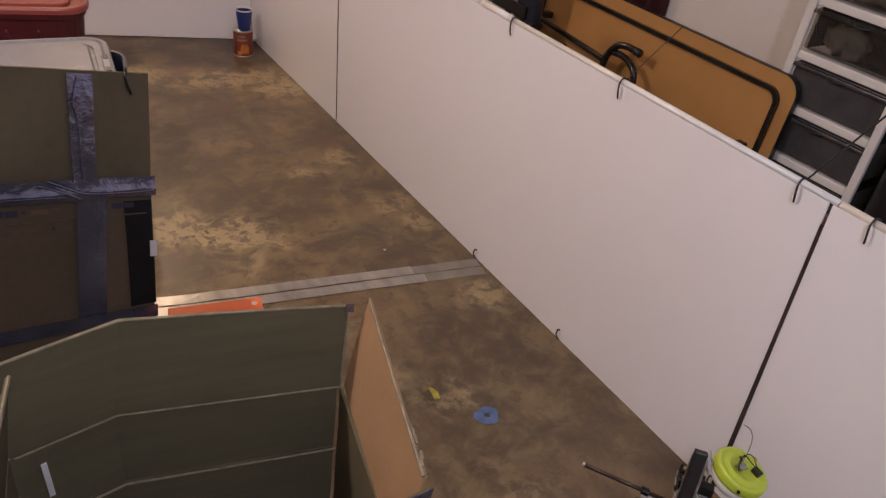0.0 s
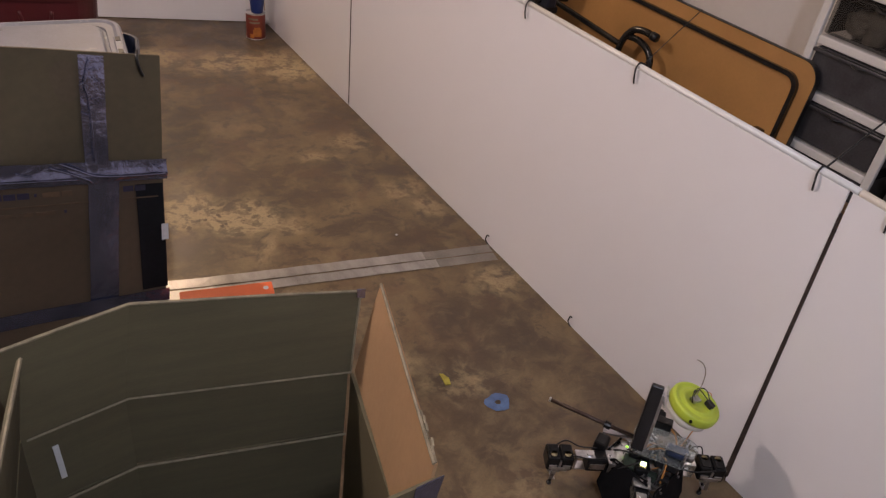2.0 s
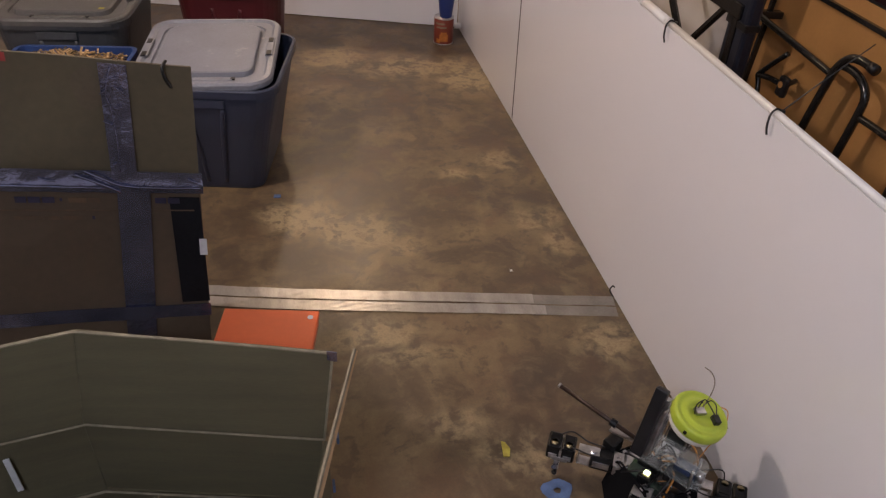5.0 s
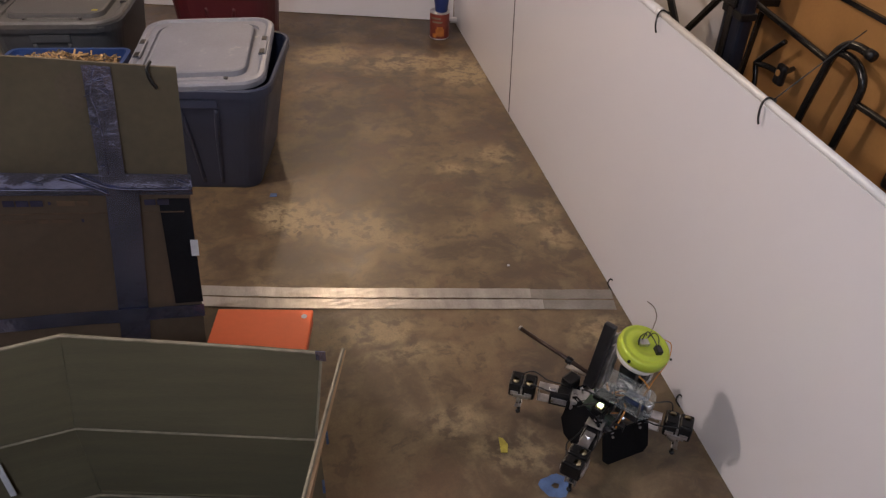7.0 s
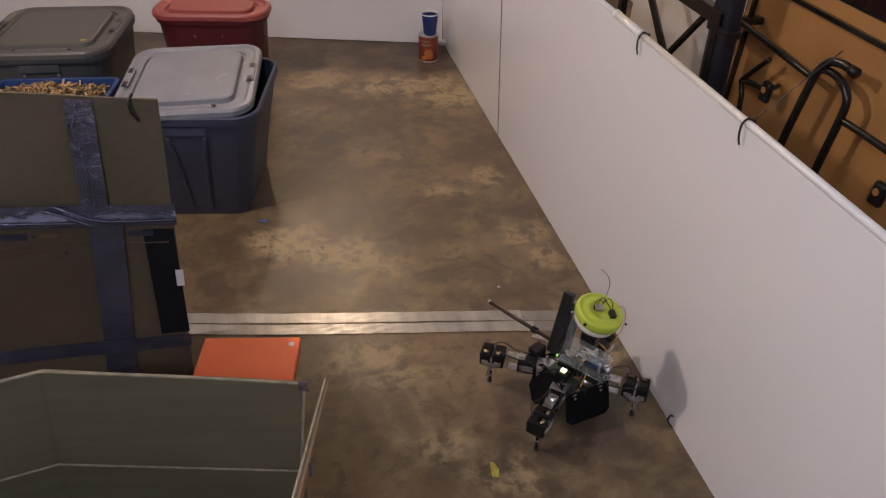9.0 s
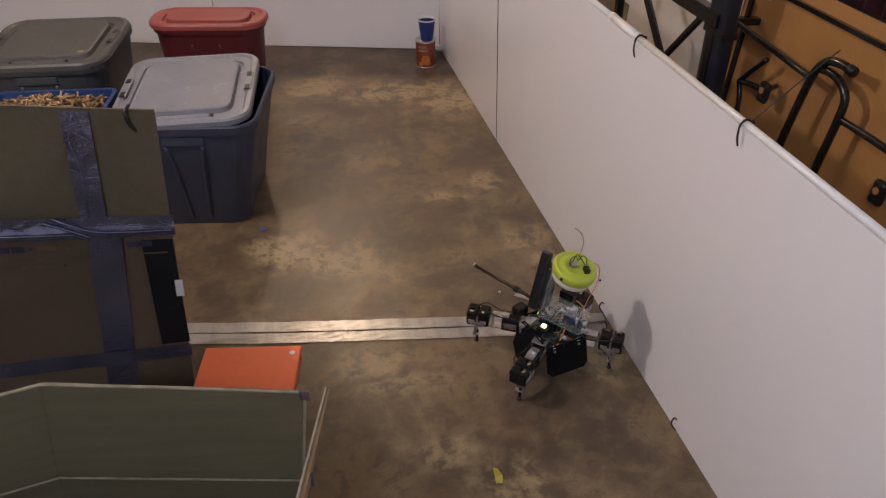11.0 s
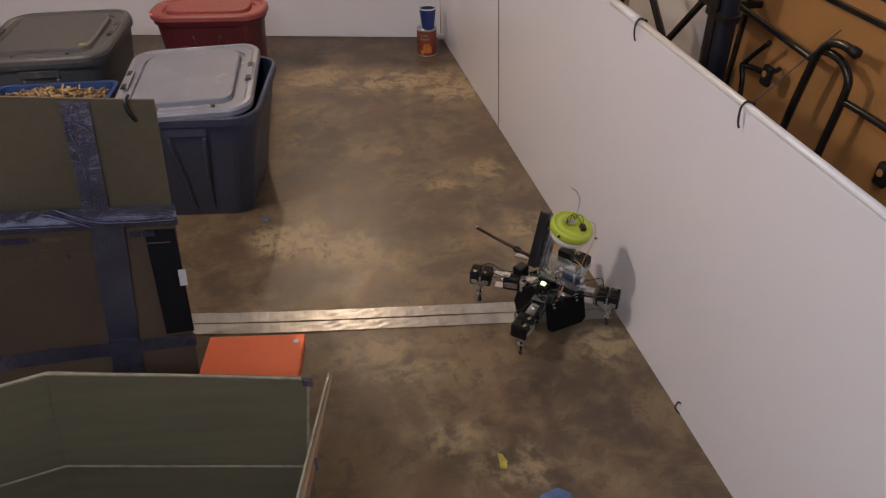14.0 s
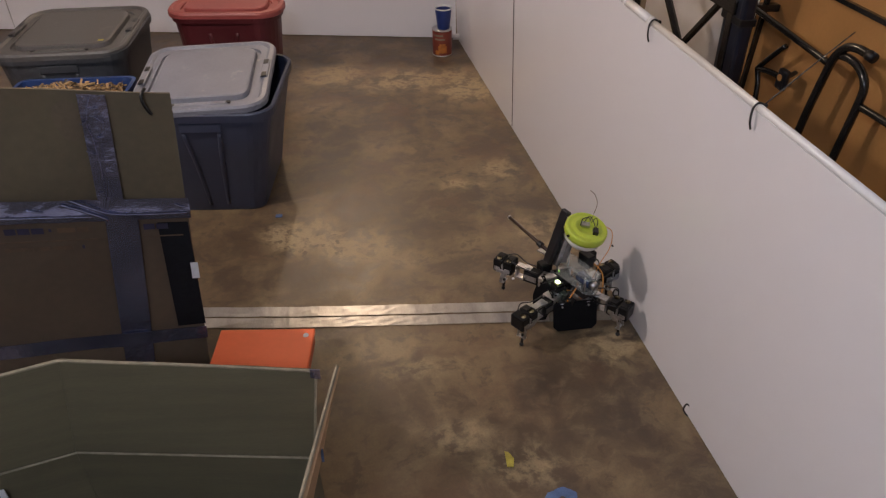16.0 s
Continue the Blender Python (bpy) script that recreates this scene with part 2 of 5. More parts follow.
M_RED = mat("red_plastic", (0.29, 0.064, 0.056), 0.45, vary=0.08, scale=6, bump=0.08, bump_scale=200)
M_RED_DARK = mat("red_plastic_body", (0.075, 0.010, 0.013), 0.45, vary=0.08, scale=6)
M_BLUEBIN = mat("blue_plastic", (0.02, 0.05, 0.17), 0.4, vary=0.1)
M_CHIPS = mat("tan_chips", (0.27, 0.17, 0.075), 0.6, vary=0.5, scale=30, island=1.0)
M_STICKER = mat("yellow_sticker", (0.40, 0.34, 0.05), 0.6, vary=0.25, scale=40, wear=(0.2, 0.16, 0.07))
M_BLUETAPE = mat("blue_masking_tape", (0.075, 0.13, 0.27), 0.7, vary=0.25, scale=30)
M_CUP = mat("blue_cup", (0.014, 0.034, 0.16), 0.3, vary=0.06)
M_CUPRIM = mat("white_cup_inside", (0.75, 0.74, 0.72), 0.35)
M_CAN = mat("red_label_can", (0.20, 0.036, 0.020), 0.4, vary=0.12, scale=20)
M_CANART = mat("orange_fruit_print", (0.46, 0.16, 0.03), 0.45, vary=0.2, scale=40)
M_STEEL = mat("tin_steel", (0.6, 0.6, 0.6), 0.3, metal=1.0)
M_TABLE = mat("brown_fibreboard", (0.44, 0.225, 0.075), 0.5, vary=0.07, scale=5, bump=0.04, bump_scale=90)
M_BLACKSTEEL = mat("black_enamel_steel", (0.012, 0.011, 0.011), 0.22, vary=0.15, spec=0.6)
M_BLACKPLASTIC = mat("black_plastic", (0.010, 0.010, 0.012), 0.4, vary=0.2, scale=20)
M_NAVY = mat("navy_plastic", (0.014, 0.018, 0.032), 0.3, vary=0.15)
M_DRAWER = mat("white_drawer_plastic", (0.72, 0.70, 0.68), 0.4, vary=0.04)
M_BOARD = mat("white_board_paint", (0.74, 0.71, 0.70), 0.5, vary=0.03)
M_SMOKE = mat("smoky_drawer_plastic", (0.055, 0.053, 0.058), 0.18, vary=0.25, scale=9, spec=0.7)
M_CLEARDRAWER = mat("clear_drawer_plastic", (0.045, 0.04, 0.035), 0.14, vary=0.2, scale=9, spec=0.7)
M_CLEARDRAWER.node_tree.nodes["Principled BSDF"].inputs["Alpha"].default_value = 0.42
M_DARKCLOTH = mat("dark_cloth", (0.02, 0.019, 0.022), 0.9, vary=0.3, scale=20)
M_CLOTH = mat("pale_cloth", (0.50, 0.43, 0.34), 0.9, vary=0.2, scale=18, bump=0.6, bump_scale=30)
M_CURTAIN = mat("dark_red_cloth", (0.055, 0.010, 0.014), 0.9, vary=0.25, scale=12, bump=0.3)
M_ALU = mat("brushed_aluminium", (0.52, 0.52, 0.54), 0.30, metal=1.0, vary=0.3, scale=40)
M_SERVO = mat("servo_black", (0.006, 0.006, 0.007), 0.36, vary=0.25, scale=30, spec=0.28)
M_PLATE = mat("matt_black_plate", (0.004, 0.004, 0.005), 0.8, vary=0.25, scale=20, spec=0.12)
M_LIME = mat("lime_plastic", (0.42, 0.52, 0.05), 0.38, vary=0.05, scale=20)
M_JAR = mat("milky_jar", (0.74, 0.74, 0.68), 0.3, vary=0.05)
M_WIRE = mat("grey_wire", (0.20, 0.17, 0.14), 0.5)
M_OWIRE = mat("orange_wire", (0.62, 0.26, 0.05), 0.5, vary=0.2)
M_PCB = mat("circuit_board", (0.03, 0.045, 0.035), 0.4, vary=0.4, scale=80)
M_HORN = mat("brass_horn", (0.42, 0.34, 0.20), 0.35, metal=0.8, vary=0.15, scale=40)
M_BRONZE = mat("bronze_tube", (0.05, 0.03, 0.022), 0.3, metal=0.4, vary=0.2)
M_MOTOR = mat("blue_motor", (0.03, 0.05, 0.12), 0.3, vary=0.2)
M_CLEAR = clear("clear_acrylic", (0.9, 0.95, 0.95), 0.08)
M_LED = glow("green_white_led", (0.80, 1.0, 0.55), 3.0)
M_LED2 = glow("green_led", (0.35, 1.0, 0.08), 1.5)


# ---- mesh helpers ----
def mesh_ob(name, bm, material, smooth=False):
    me = bpy.data.meshes.new(name)
    bmesh.ops.recalc_face_normals(bm, faces=bm.faces)
    bm.to_mesh(me)
    bm.free()
    if smooth:
        for p in me.polygons:
            p.use_smooth = True
    for m in material if isinstance(material, (list, tuple)) else [material]:
        me.materials.append(m)
    return new(name, me)


def part(name, bm, material, parent, label="", smooth=False):
    ob = mesh_ob(name, bm, material, smooth)
    ob.parent = parent
    return tagged(ob, label)


def thing(name, m, label, category, group="", kind=""):
    e = new(name)
    e.empty_display_size = 0.05
    e.matrix_basis = m
    return tagged(e, label, category, group, kind)


def box(bm, cx, cy, cz, sx, sy, sz, m=None, bevel=0.0, seg=2):
    r = bmesh.ops.create_cube(bm, size=1.0)
    t = Matrix.Translation((cx, cy, cz)) @ Matrix.Diagonal((sx, sy, sz, 1))
    bmesh.ops.transform(bm, matrix=(m @ t) if m else t, verts=r["verts"])
    if bevel:
        es = list({e for v in r["verts"] for e in v.link_edges})
        bmesh.ops.bevel(bm, geom=es, offset=bevel, segments=seg, affect="EDGES", profile=0.5)
    return bm


def B(*a, **k):
    return box(bmesh.new(), *a, **k)


def rod(bm, a, c, r, seg=10, r2=None):
    a, c = Vector(a), Vector(c)
    q = (c - a).to_track_quat("Z", "Y").to_matrix().to_4x4()
    bmesh.ops.create_cone(bm, cap_ends=True, segments=seg, radius1=r, radius2=r if r2 is None else r2, depth=(c - a).length,
                          matrix=Matrix.Translation((a + c) / 2) @ q)
    return bm


def R(*a, **k):
    return rod(bmesh.new(), *a, **k)


def bend(pts, n=6):
    """A rounded path through the points."""
    ps = [Vector(p) for p in pts]
    out = []
    for i in range(len(ps) - 1):
        p0, p1, p2, p3 = ps[max(i - 1, 0)], ps[i], ps[i + 1], ps[min(i + 2, len(ps) - 1)]
        for k in range(n):
            t = k / n
            out.append(0.5 * (2 * p1 + (p2 - p0) * t + (2 * p0 - 5 * p1 + 4 * p2 - p3) * t * t + (3 * p1 - p0 - 3 * p2 + p3) * t ** 3))
    return out + [ps[-1]]


def tube(bm, path, r, seg=8):
    rings = []
    up = Vector((0.13, 0.31, 0.94))
    for i, p in enumerate(path):
        d = (path[min(i + 1, len(path) - 1)] - path[max(i - 1, 0)]).normalized()
        s = d.cross(up).normalized()
        u = s.cross(d)
        rings.append([bm.verts.new(p + r * (math.cos(2 * math.pi * k / seg) * s + math.sin(2 * math.pi * k / seg) * u)) for k in range(seg)])
    for a, c in zip(rings, rings[1:]):
        for k in range(seg):
            bm.faces.new((a[k], a[(k + 1) % seg], c[(k + 1) % seg], c[k]))
    bm.faces.new(rings[0])
    bm.faces.new(rings[-1][::-1])
    return bm


def T(pts, r, seg=8, n=6):
    return tube(bmesh.new(), bend(pts, n), r, seg)


def rounded(w, d, r, n=5):
    """A rounded rectangle, counter-clockwise, centred."""
    out = []
    for cx, cy, a0 in ((w / 2 - r, d / 2 - r, 0), (-w / 2 + r, d / 2 - r, 90), (-w / 2 + r, -d / 2 + r, 180), (w / 2 - r, -d / 2 + r, 270)):
        for k in range(n + 1):
            a = radians(a0 + 90 * k / n)
            out.append((cx + r * math.cos(a), cy + r * math.sin(a)))
    return out


def loft(bm, rings, cap0=True, cap1=True):
    """Skins a list of rings of equal length, each a list of 3D points."""
    vs = [[bm.verts.new(p) for p in ring] for ring in rings]
    n = len(vs[0])
    for a, c in zip(vs, vs[1:]):
        for k in range(n):
            bm.faces.new((a[k], a[(k + 1) % n], c[(k + 1) % n], c[k]))
    if cap0:
        bm.faces.new(vs[0][::-1])
    if cap1:
        bm.faces.new(vs[-1])
    return bm


def ringz(outline, z):
    return [(x, y, z) for x, y in outline]


def disc(r, n=32):
    return [(r * math.cos(2 * math.pi * k / n), r * math.sin(2 * math.pi * k / n)) for k in range(n)]


def turned(profile, n=32, cap0=True, cap1=True):
    return loft(bmesh.new(), [ringz(disc(r, n), z) for r, z in profile], cap0, cap1)


def sheet(corners, thick, nu=1, nv=1, rough=0.0, seed=0):
    """A board of that thickness between four corners (a, b, c, d in turn); the extra goes behind its front. rough: uneven surface, in metres."""
    a, b, c, d = [Vector(p) for p in corners]
    nrm = (b - a).cross(d - a).normalized()
    bm = bmesh.new()
    grid = []
    for side in (0, 1):
        rows = []
        for j in range(nv + 1):
            row = []
            for i in range(nu + 1):
                u, v = i / nu, j / nv
                p = (a * (1 - u) + b * u) * (1 - v) + (d * (1 - u) + c * u) * v
                if rough:
                    p = p + nrm * rough * noise.noise(p * 9 + Vector((seed, 0, 0)))
                row.append(bm.verts.new(p - nrm * thick * side))
            rows.append(row)
        grid.append(rows)
    for side, rows in enumerate(grid):
        for j in range(nv):
            for i in range(nu):
                q = (rows[j][i], rows[j][i + 1], rows[j + 1][i + 1], rows[j + 1][i])
                bm.faces.new(q if side == 0 else q[::-1])
    f0, f1 = grid
    loop0 = f0[0][:] + [r[-1] for r in f0[1:]] + f0[-1][-2::-1] + [r[0] for r in f0[-2:0:-1]]
    loop1 = f1[0][:] + [r[-1] for r in f1[1:]] + f1[-1][-2::-1] + [r[0] for r in f1[-2:0:-1]]
    for k in range(len(loop0)):
        k2 = (k + 1) % len(loop0)
        bm.faces.new((loop0[k], loop1[k], loop1[k2], loop0[k2]))
    return bm


def setting(name, bm, material, label, smooth=False):
    return tagged(mesh_ob(name, bm, material, smooth), label, name.split("_")[0], "", "structure")


# ---- structure ----
setting("floor", B(-0.5, 2.0, -0.06, 9.0, 11.0, 0.12), M_FLOOR, "brown stained and sealed concrete garage floor")
setting("ceiling", B(-0.5, 2.0, 2.56, 9.0, 11.0, 0.12), M_CEIL, "plain pale garage ceiling")
setting("wall_south", B(-0.5, -3.56, 1.25, 9.0, 0.12, 2.5), M_WALL, "plain white garage wall")
setting("wall_west", B(-5.06, 2.0, 1.25, 0.12, 11.0, 2.5), M_WALL, "plain white garage wall")
setting("wall_north", B(-0.5, 7.56, 1.25, 9.0, 0.12, 2.5), M_WALL, "plain white garage wall")
setting("wall_east", B(1.46, 2.0, 1.25, 0.12, 11.0, 2.5), M_WALL, "white wall behind the stored table and drawers")

LEAN_TOP = 0.024          # the barrier leans in at its top by this much
PANEL_H = 0.912


def bx(z):
    return -LEAN_TOP * z / 0.9


def barrier_panel(y0, y1, label, s0=0.0, s1=0.0):
    """A white hardboard panel of the arena wall with a timber batten behind it."""
    e = thing("barrier_panel", pose(0, (y0 + y1) / 2, 0), label, "panel", "arena wall panels")
    h = (y1 - y0) / 2
    board = sheet([(0, h, 0.002), (0, -h, 0.002), (bx(PANEL_H), -h + s0, PANEL_H), (bx(PANEL_H), h + s1, PANEL_H)], 0.006, 2, 2)
    part("board", board, M_PANEL, e, smooth=False)
    part("batten", B(bx(0.84) + 0.03, 0, 0.84, 0.035, 2 * h - 0.05, 0.05, bevel=0.003), M_CARD_TAN, e, "rough timber batten behind the board")
    return e


barrier_panel(-2.40, 0.003, "white hardboard arena wall panel with an open end joint", 0, 0.032)
barrier_panel(0.013, 2.434, "long white hardboard arena wall panel, faintly scuffed", 0.032, 0)
barrier_panel(2.447, 3.60, "white hardboard arena wall panel in the far corner")
for y, w in ((0.020, 0.03), (2.440, 0.04)):
    jt = thing("joint_strip", pose(0, y, 0), "dark brown strip in the joint between wall panels", "strip", "joint strips")
    part("strip", sheet([(0.008, w / 2, 0.002), (0.008, -w / 2, 0.002), (bx(0.88) + 0.008, -w / 2, 0.88), (bx(0.88) + 0.008, w / 2, 0.88)], 0.01), M_GAP, jt)
# the open joint widens towards the floor at the near panel
jt = thing("bronze_strip", pose(0, 0.008, 0), "brown rusty strip along the joint of the white panels", "strip")
part("strip", sheet([(-0.002, 0.0075, 0.02), (-0.002, -0.0075, 0.02), (bx(0.86) - 0.002, 0.027, 0.86), (bx(0.86) - 0.002, 0.033, 0.86)], 0.002, 1, 12), M_GAP, jt)

jt = thing("bronze_strip", pose(0, 2.440, 0), "thin dark strip along the far joint of the white panels", "strip")
part("strip", sheet([(-0.001, 0.003, 0.01), (-0.001, -0.003, 0.01), (bx(0.88) - 0.001, -0.0025, 0.88), (bx(0.88) - 0.001, 0.0025, 0.88)], 0.002, 1, 12), M_GAP, jt)

PIPE_Z, PIPE_R = 0.919, 0.0082
for y0, y1 in ((-2.4, 0.022), (0.026, 1.20), (1.36, 3.55)):
    e = thing("top_pipe", pose(bx(PIPE_Z) + 0.0062, 0, PIPE_Z), "white plastic pipe along the top of the arena wall", "pipe", "top pipes")
    part("pipe", R((0, y0, 0), (0, y1, 0), PIPE_R, seg=20), M_PVC, e, smooth=True)
e = thing("pipe_coupling", pose(bx(PIPE_Z) + 0.0062, 1.28, PIPE_Z), "glossy white plastic pipe coupling on the arena wall", "pipe fitting")
cb = R((0, -0.085, 0), (0, 0.085, 0), 0.0115, seg=20)
for s in (-0.078, 0.078):
    rod(cb, (0, s - 0.007, 0), (0, s + 0.007, 0), 0.0125, 20)
part("sleeve", cb, M_PVC, e, smooth=True)


def cable_tie(y, tail, label="black nylon cable tie round the white pipe", thick=0.0013):
    """A tie looped over the pipe, with its cut end hanging on the board's face and a tail behind."""
    e = thing("cable_tie", pose(bx(PIPE_Z) + 0.004, y, PIPE_Z), label, "cable tie", "ties on the arena wall")
    r = PIPE_R + 0.003
    pts = [(-0.010, -0.004, -0.044), (-r - 0.004, -0.004, -0.026), (-r - 0.002, 0, -0.004), (-r * 0.7, 0, r * 0.7), (0, 0, r), (r * 0.75, 0, r * 0.65), (r + 0.004, 0.012, -0.004)]
    part("loop", T(pts, 0.0024, 6), M_TIE, e, smooth=True)
    part("head", B(r + 0.002, 0, 0.004, 0.008, 0.009, 0.008, bevel=0.0015), M_TIE, e)
    if tail:
        part("tail", T([(r, 0, 0.006), tuple(0.5 * c for c in tail), tail], thick, 5), M_TIE, e, smooth=True)
    return e


cable_tie(-0.055, None)
cable_tie(0.118, (0.26, -0.02, 0.19), "black cable tie with a long twisted tail over the wall", 0.0024)
cable_tie(0.688, (0.155, -0.015, 0.148), "black cable tie with a long tail over the wall")
cable_tie(1.185, None)
cable_tie(2.10, None)
for y in (0.687, 1.190, 0.02):
    e = thing("floor_tie", pose(-0.004, y, 0), "black cable tie end at the foot of the white wall", "cable tie", "ties at the foot of the wall")
    part("loop", T([(0.004, 0, 0.0), (-0.006, 0.002, 0.014), (-0.012, 0.003, 0.03), (-0.004, 0.006, 0.042), (0.004, 0.004, 0.036)], 0.0026, 6), M_TIE, e, smooth=True)

# far wall panels, standing askew to the long one
FAR_A, FAR_D = Vector((0.035, 3.585, 0)), Vector((-0.957, 0.289, 0))
FAR_YAW = math.degrees(math.atan2(-FAR_D.y, -FAR_D.x))
for s0, s1 in ((0.045, 1.335), (1.341, 2.725), (2.731, 4.6)):
    mid = FAR_A + FAR_D * ((s0 + s1) / 2)
    e = thing("end_panel", pose(mid.x, mid.y, 0, 0, 0, FAR_YAW), "white hardboard panel closing the end of the arena", "panel", "end wall panels")
    w = (s1 - s0) / 2
    part("board", sheet([(-w, 0, 0.004), (w, 0, 0.004), (w, 0, 0.90), (-w, 0, 0.90)], 0.006, 10, 6, 0.002, s0), M_PANEL, e)
    part("foot", B(0, 0.02, 0.012, 2 * w, 0.03, 0.02), M_GAP, e, "dark batten at the panel's foot")
e = thing("pipe_stub", pose(0.0, 3.53, 0.03), "white plastic pipe end in the corner", "pipe")
part("pipe", R((-0.035, 0.02, 0), (0.06, 0.0, 0.0), 0.0165, seg=16), M_PVC, e, smooth=True)

# ---- floor tape and marks ----
TAPE = [(-1.50, 1.432), (-1.07, 1.338), (-0.716, 1.271), (-0.43, 1.219), (-0.012, 1.142)]


def tape_strip(x0, x1, off, w, z, material, label):
    e = thing("floor_tape", pose(0, 0, z), label, "tape", "tape strips on the floor")
    bm = bmesh.new()
    pts = [p for p in bend([(x, y, 0) for x, y in TAPE], 14) if x0 <= p.x <= x1]
    rows = []
    for i, p in enumerate(pts):
        d = (pts[min(i + 1, len(pts) - 1)] - pts[max(i - 1, 0)]).normalized()
        nrm = Vector((-d.y, d.x, 0))
        jit = 0.0022 * noise.noise(p * 14 + Vector((off * 90, 0, 0)))
        rows.append([bm.verts.new(p + nrm * (off + w * k / 3 - w / 2 + jit) + Vector((0, 0, 0.0009 * noise.noise(p * 30 + Vector((k, off * 50, 0)))))) for k in range(4)])
    for a, c in zip(rows, rows[1:]):
        for k in range(3):
            bm.faces.new((a[k], a[k + 1], c[k + 1], c[k]))
    part("strip", bm, material, e)


tape_strip(-1.6, -0.26, 0.0262, 0.047, 0.0035, M_DUCT_FLOOR, "shiny silver duct tape strip across the concrete floor")
tape_strip(-1.6, -0.22, -0.0262, 0.046, 0.0030, M_DUCT_FLOOR, "shiny silver duct tape strip across the concrete floor")
# same tape past the lamp's glare: its lost sheen is in a duller material
tape_strip(-0.36, 0.0, 0.0255, 0.046, 0.0020, M_DUCT_DULL, "worn duct tape strip, coloured dull where the lamp's glare ends")
tape_strip(-0.30, 0.0, -0.0258, 0.046, 0.0015, M_DUCT_DULL, "worn duct tape strip, coloured dull where the lamp's glare ends")


def flat_mark(name, x, y, outline, material, label, category, hole=None):
    e = thing(name, pose(x, y, 0.003), label, category)
    bm = bmesh.new()
    if hole:
        loft(bm, [ringz(outline, 0.0), ringz([(a * hole, c * hole) for a, c in outline], 0.0008)], False, False)
    else:
        loft(bm, [ringz(outline, -0.002), ringz(outline, 0.001)])
    part("patch", bm, material, e)


flat_mark("blue_tape_ring", -0.421, 0.504, [(0.039 * math.cos(a) * (1 + 0.14 * math.sin(3 * a)), 0.034 * math.sin(a) * (1 + 0.10 * math.cos(5 * a))) for a in [k * math.pi / 8 for k in range(16)]],
          M_BLUETAPE, "torn ring of blue masking tape on the floor", "tape", 0.24)
flat_mark("yellow_scrap", -0.515, 0.649, [(-0.012, -0.022), (0.004, -0.026), (0.012, -0.002), (0.004, 0.02), (-0.006, 0.026), (-0.009, 0.0)], M_STICKER, "small yellow scrap stuck to the floor", "scrap")
flat_mark("blue_scrap", -1.066, 1.938, [(-0.014, -0.009), (0.012, -0.011), (0.014, 0.008), (-0.01, 0.011)], M_BLUETAPE, "small blue scrap on the floor", "scrap")
flat_mark("white_scrap", -0.30, 1.37, [(-0.004, -0.004), (0.005, -0.003), (0.004, 0.004), (-0.003, 0.004)], M_WHITEPAPER, "tiny white scrap on the floor", "scrap")

